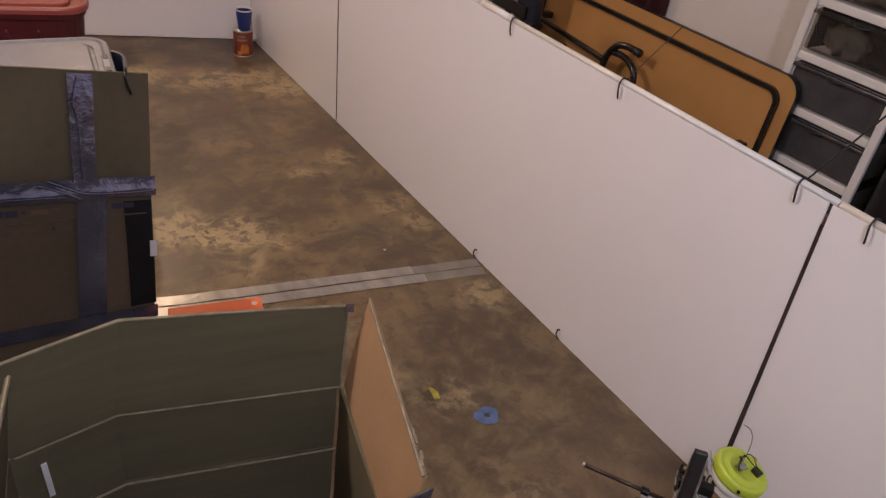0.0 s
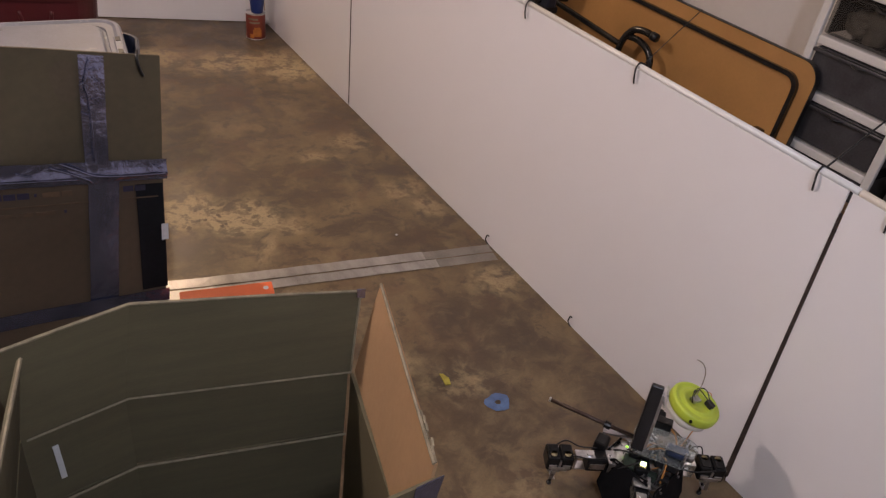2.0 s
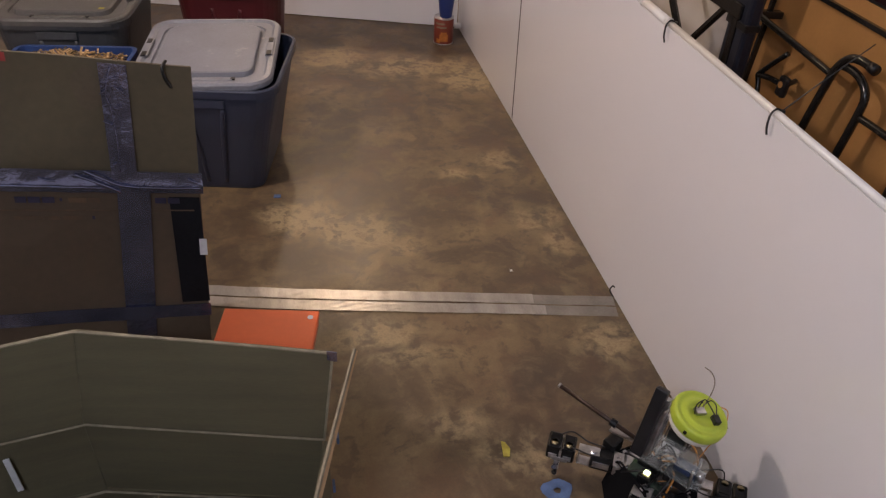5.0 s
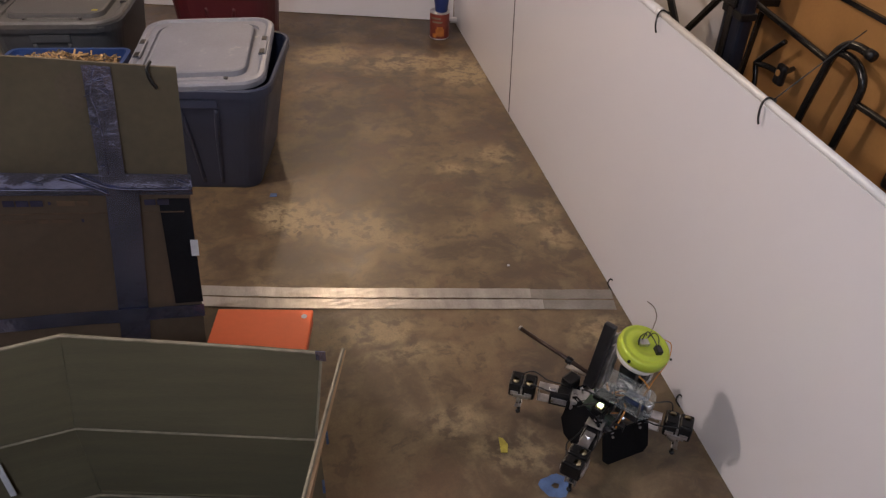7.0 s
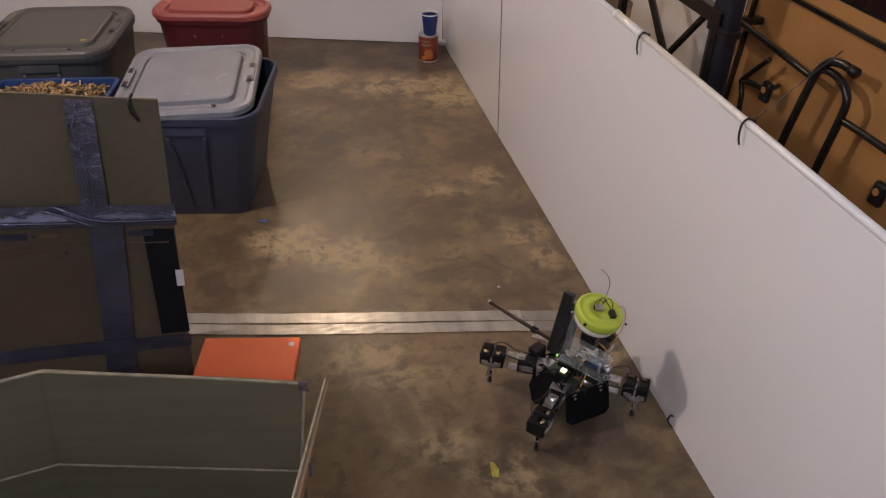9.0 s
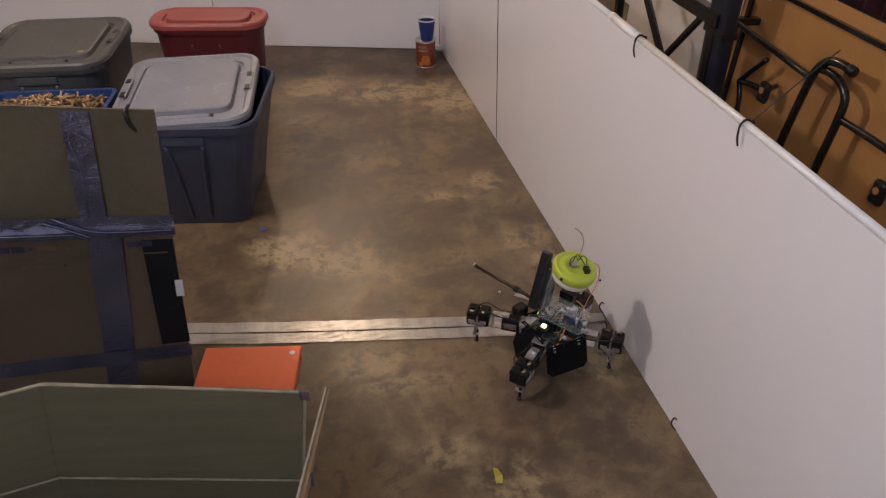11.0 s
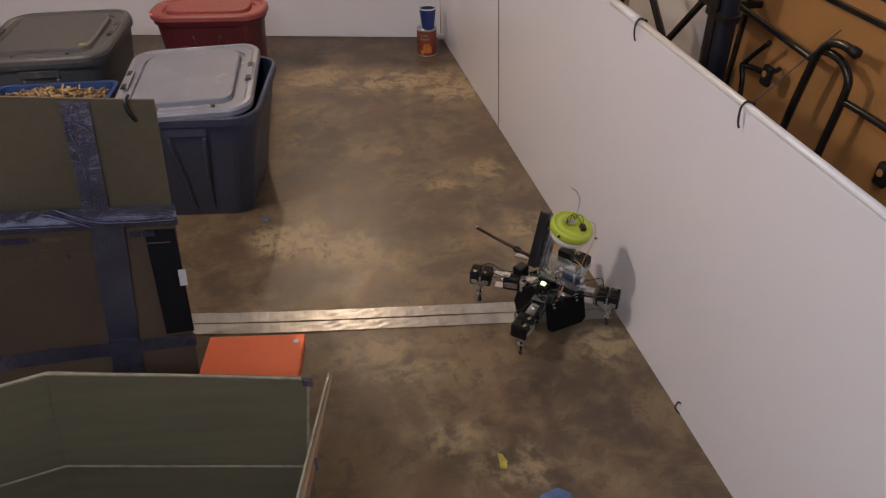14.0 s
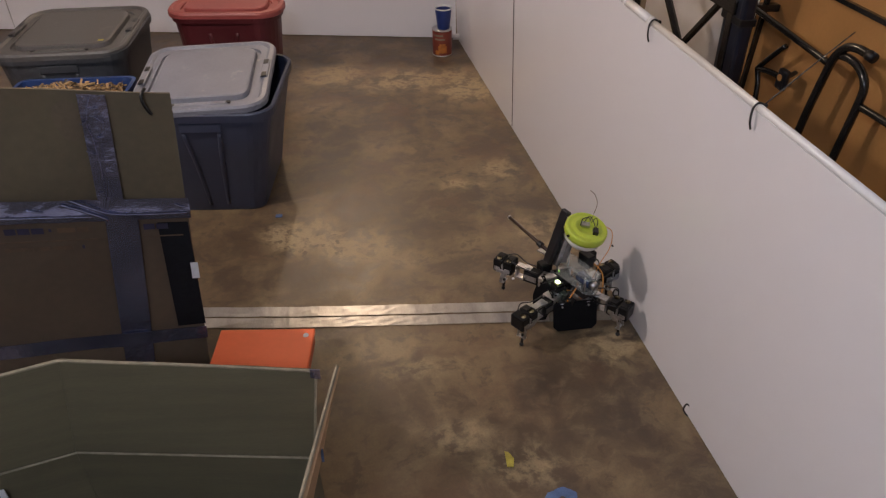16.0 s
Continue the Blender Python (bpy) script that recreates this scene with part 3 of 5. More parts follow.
# ---- cardboard boxes ----
def small_box():
    """An open carton with its flaps standing up; only its inside and rims show."""
    e = thing("open_carton", pose(0, 0, 0), "large open cardboard carton with its flaps up and creased walls", "box")
    A0, A1, A2 = Vector((-0.985, 0.375, 0)), Vector((-1.405, 0.462, 0)), Vector((-1.585, 0.43, 0))
    C0, C1 = Vector((-1.075, -0.06, 0)), Vector((-1.66, -0.02, 0))
    zt, zf = 0.478, 0.29
    up = Vector((0, 0, 1))

    def wall(name, a, c, z0a, z1a, z0c, z1c, mat_, label="", nu=6, nv=4, seed=0.0, push0=0.0, push1=0.0):
        side = (c - a).cross(up).normalized()
        part(name, sheet([a + up * z0a + side * push0, c + up * z0c + side * push0, c + up * z1c + side * push1, a + up * z1a + side * push1], 0.006, nu, nv, 0.003, seed), mat_, e, label)

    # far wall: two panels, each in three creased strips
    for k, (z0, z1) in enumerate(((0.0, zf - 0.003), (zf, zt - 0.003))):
        wall("far_wall", A1, A0, z0 + (0.015 if k else 0), z1 + (0.018 if k else 0.012), z0, z1, M_CARD_SHADE, seed=k, )
        wall("far_wall", A2, A1, z0 + 0.02 * k, z1 + 0.02, z0 + 0.015 * k, z1 + 0.018, M_CARD_SHADE, seed=3 + k)
    part("far_flap", sheet([(-1.405, 0.462, zt + 0.016), (-0.980, 0.373, zt - 0.003), (-0.955, 0.402, 0.663), (-1.372, 0.468, 0.712)], 0.006, 8, 4, 0.003, 6), M_CARD_SHADE, e, "olive brown carton flap")
    part("far_flap", sheet([(-1.583, 0.430, zt + 0.018), (-1.405, 0.462, zt + 0.016), (-1.372, 0.468, 0.712), (-1.606, 0.430, 0.704)], 0.006, 4, 4, 0.003, 7), M_CARD_SHADE, e)
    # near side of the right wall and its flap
    wall("side_wall", A0 + Vector((0.004, -0.006, 0)), C0, 0, zt - 0.004, 0, zt - 0.004, M_CARD_SHADE, seed=9)
    part("side_flap", sheet([(-0.972, 0.368, zt), (-1.078, -0.055, zt + 0.005), (-1.041, -0.037, 0.677), (-0.918, 0.386, 0.680)], 0.006, 6, 4, 0.003, 11), M_CARD_TAN, e, "tan carton flap with a frayed edge")
    for k in range(7):
        q = Vector((-1.041, -0.037, 0.677)).lerp(Vector((-0.918, 0.386, 0.680)), 0.02 + 0.035 * k)
        part("frayed_paper", B(0, 0, 0, 0.004, 0.014, 0.016 + 0.008 * (k % 3), m=pose(q.x + 0.003, q.y, q.z - 0.006, 8 * (k % 3), 12 - 9 * (k % 2), -16)), M_CARD_EDGE, e, "torn pale paper edge")
    part("near_wall", sheet([C0 + Vector((0, -0.004, 0)), C1, C1 + up * zt, C0 + up * zt + Vector((0, -0.004, 0))], 0.006, 4, 3, 0.003, 13), M_CARD_SHADE, e)
    part("near_flap", sheet([C0 + up * (zt + 0.003), C1 + up * (zt + 0.003), C1 + up * 0.66 + Vector((-0.02, -0.03, 0)), C0 + up * 0.672 + Vector((0.03, 0.005, 0))], 0.006, 4, 3, 0.003, 14), M_CARD_SHADE, e)
    part("left_wall", sheet([C1, A2, A2 + up * (zt + 0.02), C1 + up * zt], 0.006, 4, 3, 0.003, 15), M_CARD_SHADE, e)
    part("left_flap", sheet([C1 + up * (zt + 0.003), A2 + up * (zt + 0.024), A2 + Vector((0.035, -0.02, 0.70)), C1 + up * 0.69], 0.006, 4, 3, 0.003, 16), M_CARD_SHADE, e, "olive brown carton flap")
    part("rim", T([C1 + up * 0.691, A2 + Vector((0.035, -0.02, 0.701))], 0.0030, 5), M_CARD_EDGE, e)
    part("bottom", sheet([C0 + up * 0.004, A0 + up * 0.004, A2 + up * 0.004, C1 + up * 0.004], 0.004), M_CARD_SHADE, e)
    # rubbed rims and creases
    part("rim", T([(-1.372, 0.466, 0.713), (-1.16, 0.433, 0.690), (-0.956, 0.400, 0.664)], 0.0032, 5), M_CARD_EDGE, e, "pale rubbed cut edge")
    part("rim", T([(-1.606, 0.428, 0.705), (-1.49, 0.447, 0.710), (-1.372, 0.466, 0.713)], 0.0032, 5), M_CARD_EDGE, e)
    part("rim", T([(-1.041, -0.037, 0.678), (-0.985, 0.16, 0.682), (-0.918, 0.386, 0.681)], 0.0032, 5), M_CARD_EDGE, e)
    part("crease", T([(-1.40, 0.456, zt + 0.019), (-0.98, 0.368, zt)], 0.0024, 5), M_CARD_EDGE, e, "pale rubbed crease")
    part("crease", T([(-1.575, 0.424, zt + 0.022), (-1.40, 0.456, zt + 0.019)], 0.0024, 5), M_CARD_EDGE, e)
    part("crease", T([(-1.405, 0.452, zf + 0.015), (-0.985, 0.366, zf)], 0.0030, 5), M_CARD_EDGE, e)
    part("crease", T([(-1.58, 0.42, zf + 0.02), (-1.405, 0.452, zf + 0.015)], 0.0030, 5), M_CARD_EDGE, e)
    part("rim", T([(-0.980, 0.370, zt), (-0.967, 0.386, 0.57), (-0.955, 0.398, 0.660)], 0.0026, 5), M_CARD_EDGE, e, "pale torn flap end")
    part("corner_tape", sheet([(-1.070, -0.066, 0.49), (-1.105, -0.064, 0.49), (-1.086, -0.062, 0.676), (-1.036, -0.060, 0.676)], 0.002), M_DUCT, e, "silver tape round the carton's corner")
    part("tape_tab", sheet([(-0.965, 0.394, 0.655), (-0.948, 0.392, 0.650), (-0.948, 0.392, 0.672), (-0.965, 0.394, 0.675)], 0.002), M_DUCT, e, "small torn bit of silver tape")
    for q in ((-0.972, 0.27, 0.60), (-0.985, 0.20, 0.57)):
        part("blue_tab", B(q[0] + 0.012, q[1], q[2], 0.004, 0.014, 0.016), M_BLUETAPE, e, "scrap of blue masking tape")
    # a thin white sheet stands in for a glint of light on the wall
    part("glint_strip", sheet([(-1.538, 0.424, 0.375), (-1.528, 0.426, 0.375), (-1.530, 0.428, 0.462), (-1.540, 0.426, 0.462)], 0.003), M_WHITEPAPER, e, "narrow white strip painting a glint on the inner wall")
    return e


small_box()


def big_box():
    """A tall taped carton seen from its shaded front, its top flap a single sheet."""
    e = thing("taped_carton", pose(0, 0, 0), "tall brown cardboard carton crossed with silver duct tape", "box")
    BR, TR = Vector((-1.252, 0.905, 0.0)), Vector((-1.178, 0.950, 0.957))
    BL, TL = Vector((-2.05, 0.745, 0.170)), Vector((-1.98, 0.790, 1.145))
    nrm = (BL - BR).cross(TR - BR).normalized()
    if nrm.y > 0:
        nrm = -nrm

    def P(u, v, o=0.0):
        """u from the right edge to the left, v from the floor to the top, o proud of the face."""
        return (BR * (1 - v) + TR * v) * (1 - u) + (BL * (1 - v) + TL * v) * u + nrm * o

    def patch(name, u0, u1, v0, v1, o, mat_, label="", nu=1, nv=1, rough=0.0, seed=0.0, du=0.0, dv=0.0, th=0.0012):
        part(name, sheet([P(u1, v0 + dv, o), P(u0, v0, o), P(u0 + du, v1, o), P(u1 + du, v1 + dv, o)], th, nu, nv, rough, seed), mat_, e, label)

    vc = 0.727
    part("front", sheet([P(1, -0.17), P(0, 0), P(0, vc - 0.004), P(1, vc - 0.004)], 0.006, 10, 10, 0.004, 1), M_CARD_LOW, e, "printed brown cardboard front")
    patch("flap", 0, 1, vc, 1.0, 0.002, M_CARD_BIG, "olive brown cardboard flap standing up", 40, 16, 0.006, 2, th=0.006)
    # body behind the front
    back = Vector((-0.11, 0.42, 0))
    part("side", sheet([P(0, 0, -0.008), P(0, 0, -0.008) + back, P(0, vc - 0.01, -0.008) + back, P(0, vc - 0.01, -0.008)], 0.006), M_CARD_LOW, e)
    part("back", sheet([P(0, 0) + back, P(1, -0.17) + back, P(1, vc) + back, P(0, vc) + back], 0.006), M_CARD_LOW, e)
    # tape: one across at the crease, one down, one low across
    def bent_tape(u0, u1, rows, label, nu=48, seed=0.0):
        """A tape that runs across, bent over the crease: rows of (v, proud)."""
        bm = bmesh.new()
        grid = []
        for v, o in rows:
            line = []
            for k in range(nu + 1):
                uu = u0 + (u1 - u0) * k / nu
                wob = noise.noise(Vector((uu * 26, v * 60, seed)))
                line.append(bm.verts.new(P(uu, v + 0.002 * noise.noise(Vector((uu * 14, seed, v * 9))), o + 0.0022 * wob)))
            grid.append(line)
        for a, c in zip(grid, grid[1:]):
            for k in range(nu):
                bm.faces.new((a[k], a[k + 1], c[k + 1], c[k]))
        part("tape", bm, M_DUCT, e, label, smooth=True)

    def fold(pts, r=0.0022):
        part("tape_fold", T([P(*q) for q in pts], r, 5), M_DUCT, e, "raised bright fold in the tape", smooth=True)

    bent_tape(-0.006, 1.0, ((0.704, 0.0130), (0.712, 0.0138), (0.718, 0.0155), (0.723, 0.0150), (0.729, 0.0125), (0.742, 0.0118), (0.756, 0.0112)), "crumpled shiny silver tape", seed=5)
    patch("tape", 0.150, 0.186, 0.750, 0.996, 0.0115, M_DUCT, "crumpled shiny silver tape", 5, 34, 0.006, 7, du=-0.006)
    patch("tape", 0.176, 0.209, 0.750, 0.997, 0.0145, M_DUCT, "", 5, 34, 0.006, 9, du=-0.004)
    patch("tape", 0.160, 0.238, 0.16, 0.706, 0.0085, M_DUCT, "silver tape strip", 6, 34, 0.006, 11, du=-0.036)
    patch("tape", -0.004, 1, 0.350, 0.388, 0.0115, M_DUCT, "silver tape strip", 40, 4, 0.005, 13)
    patch("tape", 0.172, 0.245, 0.0, 0.20, 0.0105, M_DUCT, "", 5, 14, 0.004, 17)
    # folds of the tape standing up
    fold([(0.180, 0.990, 0.0185), (0.196, 0.936, 0.0190), (0.190, 0.905, 0.0195), (0.186, 0.84, 0.0190), (0.187, 0.758, 0.0185)], 0.0014)
    for v, a, c, dv in ((0.968, 0.024, -0.004, 0.002), (0.944, 0.030, -0.012, -0.006), (0.905, 0.024, -0.006, 0.002), (0.936, -0.008, 0.022, 0.004), (0.870, -0.002, 0.022, -0.004), (0.776, -0.004, 0.014, 0.001)):
        uu = 0.188
        fold([(uu - a, v + dv, 0.0165), (uu - (a - c) / 2, v, 0.0180), (uu + c, v - dv, 0.0165)], 0.0011)
    fold([(0.271, 0.757, 0.014), (0.235, 0.744, 0.022), (0.193, 0.727, 0.021), (0.150, 0.722, 0.021)], 0.0026)
    fold([(0.292, 0.747, 0.014), (0.245, 0.733, 0.021), (0.205, 0.716, 0.0205), (0.195, 0.705, 0.014)], 0.0026)
    fold([(0.150, 0.722, 0.0205), (0.075, 0.7215, 0.0215), (0.004, 0.7225, 0.0205)], 0.0020)
    fold([(0.230, 0.7185, 0.0195), (0.330, 0.7205, 0.0205), (0.470, 0.7215, 0.0195)], 0.0016)
    fold([(0.030, 0.742, 0.014), (0.018, 0.737, 0.017), (0.006, 0.734, 0.014)], 0.0016)
    fold([(0.370, 0.738, 0.014), (0.352, 0.734, 0.017), (0.335, 0.732, 0.014)], 0.0016)
    # print: unreadable dark bars in short runs, thin rules
    for u0, u1 in ((0.345, 0.372), (0.376, 0.402), (0.406, 0.43), (0.470, 0.52), (0.055, 0.084), (0.088, 0.115)):
        patch("print_bar", u0, u1, 0.676, 0.690, 0.010, M_INK, "dark blue printed bar")
    for u0, u1 in ((0.245, 0.270), (0.275, 0.315)):
        patch("print_bar", u0, u1, 0.677, 0.689, 0.010, M_BROWNINK, "faint printed bar")
    patch("print_dot", 0.328, 0.334, 0.680, 0.687, 0.010, M_INK)
    patch("print_rule", 0.205, 1.0, 0.656, 0.659, 0.010, M_BROWNINK, "thin printed rule")
    patch("print_rule", 0.02, 0.12, 0.656, 0.659, 0.010, M_BROWNINK)
    for u0, u1 in ((0.29, 0.335), (0.342, 0.375), (0.38, 0.44)):
        patch("print_bar", u0, u1, 0.634, 0.643, 0.010, M_BROWNINK, "faint printed bar")
    patch("print_dot", 0.262, 0.268, 0.635, 0.643, 0.010, M_INK)
    # near-black sheet paints the edge's shading; a white tag at the edge
    patch("edge_shade_strip", -0.004, 0.072, 0.39, 0.690, 0.0065, M_EDGE_SHADE, "near-black strip painting the shading along the carton's edge", 4, 8, 0.003, 21, du=0.008)
    patch("white_tag", -0.006, 0.014, 0.535, 0.580, 0.012, M_WHITEPAPER, "small white paper tag")
    patch("red_label", 0.385, 0.45, 0.982, 0.999, 0.010, M_REDLABEL, "red printed corner")
    spot = bmesh.new()

    def on_flap(uu, v):
        q = P(uu, v, 0.002)
        return q + nrm * (0.0009 + 0.006 * noise.noise(q * 9 + Vector((2, 0, 0))))

    loft(spot, [[on_flap(0.232 + k * 0.034 * math.cos(a) * (1 + 0.08 * math.sin(3 * a)), 0.935 + k * 0.045 * math.sin(a)) for a in [i * math.pi / 14 for i in range(28)]] for k in (1.0, 0.75, 0.5, 0.25, 0.02)], False, True)
    part("brown_stain", spot, M_STAIN, e, "round brown stain")
    return e, P


carton, CP = big_box()
e = thing("cable_tie", pose(0, 0, 0), "black cable tie through the carton's upper edge", "cable tie")
q0, q1, q2, q3 = CP(0.050, 0.957, 0.012), CP(0.062, 0.976, 0.018), CP(0.067, 0.998, 0.018), CP(0.056, 1.008, 0.0)
part("loop", T([q0, q1, q2, q3], 0.0035, 6), M_TIE, e, smooth=True)


def orange_box():
    e = thing("brown_carton", pose(-1.115, 0.835, 0, 0, 0, -11), "small brown cardboard carton under the orange box", "box")
    part("body", B(0, 0, 0.143, 0.17, 0.15, 0.284, bevel=0.003), M_CARD_LOW, e)
    part("tape_strip", B(0, 0, 0.2862, 0.045, 0.15, 0.0015), M_DUCT, e)
    e = thing("orange_box", pose(-1.093, 0.825, 0.287, 0, 0, -11), "flat orange box with a small white round mark", "box")
    part("body", B(0, 0, 0.018, 0.228, 0.17, 0.034, bevel=0.003), M_ORANGE_SHADE, e, "orange carton sides, darkened in colour for shade")
    part("lid", B(0, 0, 0.0385, 0.234, 0.176, 0.013, bevel=0.003), M_ORANGE, e)
    part("mark", turned([(0.007, 0.045), (0.007, 0.0462)], 16), M_WHITEPAPER, e, "white round mark").location = (0.098, 0.062, 0)


orange_box()


# ---- storage totes ----
def tote(name, m, w, d, h, taper, body_mat, lid_mat, lid_m, label, lid_w=None, lid_d=None, round_=0.06, latches=True, depth_taper=0.5):
    """A tapered bin with a rolled rim, ribbed sides and a lid with a raised panel and latches."""
    e = thing(name, m, label, "storage tote", "storage totes")
    r = round_
    o = lambda k, g=0.0: rounded(w * k + g, d * (1 - (1 - k) * depth_taper) + g, r * k + g / 2, 6)
    bm = loft(bmesh.new(), [ringz(o(taper), 0.0), ringz(o(taper, 0.006), 0.008), ringz(o(taper + (1 - taper) * 0.45), h * 0.45), ringz(o(0.985), h - 0.05), ringz(o(0.985), h - 0.035),
                            ringz(o(1.0, 0.018), h - 0.033), ringz(o(1.0, 0.022), h - 0.006), ringz(o(1.0, 0.014), h), ringz(o(1.0, -0.006), h - 0.002), ringz(o(0.97), h - 0.06), ringz(o(taper, -0.01), 0.012)], True, True)
    part("bin", bm, body_mat, e, smooth=False)
    # recessed vertical flutes on the front, and the handle block
    for s in (-1, 1):
        for k in range(1):
            x0, x1 = s * w * (0.10 + 0.19 * k), s * w * (0.13 + 0.22 * k)
            y0, y1 = -d * (1 - (1 - taper) * depth_taper) / 2 - 0.001, -d * 0.985 / 2 + 0.002
            part("rib", T([(x0 * taper, y0, 0.03), (x0 * 0.95, y0 * 0.5 + y1 * 0.5 - 0.002, h * 0.5), (x1, y1, h - 0.08)], 0.009, 6, 5), body_mat, e, smooth=True)
    if latches:
        part("grip", B(0, -d * 0.985 / 2 - 0.003, h - 0.058, w * 0.3, 0.010, 0.035, bevel=0.004), body_mat, e)
    lw, ld = lid_w or w, lid_d or d
    lid = part("lid", loft(bmesh.new(), [ringz(rounded(lw * k + g, ld * k + g, round_ * k + g / 2, 6), z) for k, g, z in
               ((1, 0.0, -0.030), (1, 0.012, -0.026), (1, 0.012, -0.008), (1, 0.0, 0.0), (1, -0.03, 0.002), (1, -0.05, -0.006), (0.86, -0.03, -0.006), (0.85, -0.03, -0.014), (0.80, -0.03, -0.014), (0.785, -0.03, 0.004), (0.76, -0.03, 0.007), (0.60, -0.03, 0.007))], True, True),
               lid_mat, e)
    lid.matrix_basis = lid_m
    for s in (-1, 1) if latches else ():
        part("latch", B(s * lw * 0.462, 0.01, 0.002, 0.028, 0.15, 0.010, bevel=0.004), lid_mat, lid)
        for yy in (-0.05, 0.06):
            part("latch_slot", B(s * lw * 0.462, yy, 0.0068, 0.018, 0.036, 0.004, bevel=0.001), M_BLACKPLASTIC, lid, "dark latch slot")
    if latches:
        part("front_ridge", B(0.02, -ld * 0.450, 0.000, lw * 0.40, 0.026, 0.010, bevel=0.004), lid_mat, lid)
        for s in (-1, 1):
            part("ridge_slot", B(0.02 + s * lw * 0.2, -ld * 0.450, 0.0035, 0.016, 0.016, 0.006, bevel=0.002), M_BLACKPLASTIC, lid, "dark slot")
    return e, lid


tote("storage_tote", pose(-1.238, 2.255, 0, 0, 0, -11), 0.50, 0.54, 0.43, 0.67, M_TOTE, M_TOTE_LID, pose(-0.030, 0.004, 0.462, 2.2, -0.8, 5),
     "grey-blue plastic tote with its pale lid resting ajar", 0.485, 0.56, 0.08)
t2, lid2 = tote("storage_tote", pose(-1.85, 2.92, 0, 0, 0, -7), 0.53, 0.56, 0.443, 0.78, M_TOTE2, M_TOTE2_LID, pose(0, 0, 0.455),
                "charcoal plastic tote with a dusty grey lid", 0.53, 0.57, 0.10)
part("sticker", B(0.16, -0.17, 0.006, 0.022, 0.016, 0.004), M_STICKER, lid2, "small yellow sticker")
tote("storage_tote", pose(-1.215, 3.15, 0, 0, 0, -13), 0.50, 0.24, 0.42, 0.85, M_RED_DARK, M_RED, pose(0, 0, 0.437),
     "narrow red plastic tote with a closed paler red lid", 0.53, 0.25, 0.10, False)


def chip_bin():
    e = thing("open_bin", pose(-1.80, 2.31, 0, 0, 0, -8), "open blue plastic bin heaped with tan scraps", "bin")
    w, d, h = 0.44, 0.36, 0.40
    o = lambda g: rounded(w + g, d + g, 0.03 + g / 2, 4)
    part("bin", loft(bmesh.new(), [ringz(o(-0.06), 0), ringz(o(0), h - 0.02), ringz(o(0.02), h - 0.018), ringz(o(0.02), h), ringz(o(-0.01), h), ringz(o(-0.02), h - 0.06)]), M_BLUEBIN, e)
    rnd = random.Random(5)
    bm = bmesh.new()
    for k in range(760):
        x, y = rnd.uniform(-0.19, 0.19), rnd.uniform(-0.15, 0.15)
        z = h - 0.03 + 0.055 * (1 - (x / 0.22) ** 2) * (1 - (y / 0.18) ** 2) + rnd.uniform(-0.020, 0.012)
        box(bm, 0, 0, 0, rnd.uniform(0.014, 0.055), rnd.uniform(0.003, 0.009), 0.0025, m=pose(x, y, z, rnd.uniform(-35, 35), rnd.uniform(-35, 35), rnd.uniform(0, 180)))
    tagged(part("filling", bm, M_CHIPS, e, "heap of tan and pale scraps"), kind="stuff")


chip_bin()

# ---- can and cup in the far corner ----
e = thing("food_can", pose(-0.129, 3.394, 0), "red labelled food can with an orange fruit picture", "can")
part("body", turned([(0.051, 0.0), (0.053, 0.004), (0.053, 0.139), (0.051, 0.143)], 36), M_CAN, e, smooth=True)
for z in (0.003, 0.141):
    part("rim", turned([(0.0535, z - 0.003), (0.0545, z), (0.0535, z + 0.003)], 36), M_STEEL, e, "bright steel rim", smooth=True)


def wrap(r, a0, a1, z0, z1, n=10):
    bm = bmesh.new()
    rows = [[bm.verts.new((r * math.cos(radians(a0 + (a1 - a0) * k / n)), r * math.sin(radians(a0 + (a1 - a0) * k / n)), z)) for k in range(n + 1)] for z in (z0, z1)]
    for k in range(n):
        bm.faces.new((rows[0][k], rows[0][k + 1], rows[1][k + 1], rows[1][k]))
    return bm


for a0, a1, z0, z1 in ((235, 285, 0.020, 0.060), (242, 278, 0.060, 0.072), (215, 240, 0.012, 0.034)):
    part("fruit_print", wrap(0.0536, a0, a1, z0, z1), M_CANART, e, "orange fruit print")
for z0, a0, a1 in ((0.112, 205, 265), (0.092, 212, 275)):
    part("print_bar", wrap(0.0536, a0, a1, z0, z0 + 0.010), M_CARD_EDGE, e, "pale lettering too small to read")
e = thing("drinking_cup", pose(-0.122, 3.388, 0.1445), "blue plastic cup standing on the can", "cup")
part("cup", turned([(0.031, 0), (0.033, 0.003), (0.045, 0.108), (0.0445, 0.109), (0.032, 0.006)], 32, True, True), M_CUP, e, smooth=True)
part("rim", turned([(0.0455, 0.107), (0.0475, 0.111), (0.0455, 0.115), (0.0435, 0.112), (0.0425, 0.104)], 32, False, False), M_CUPRIM, e, "white rolled rim", smooth=True)

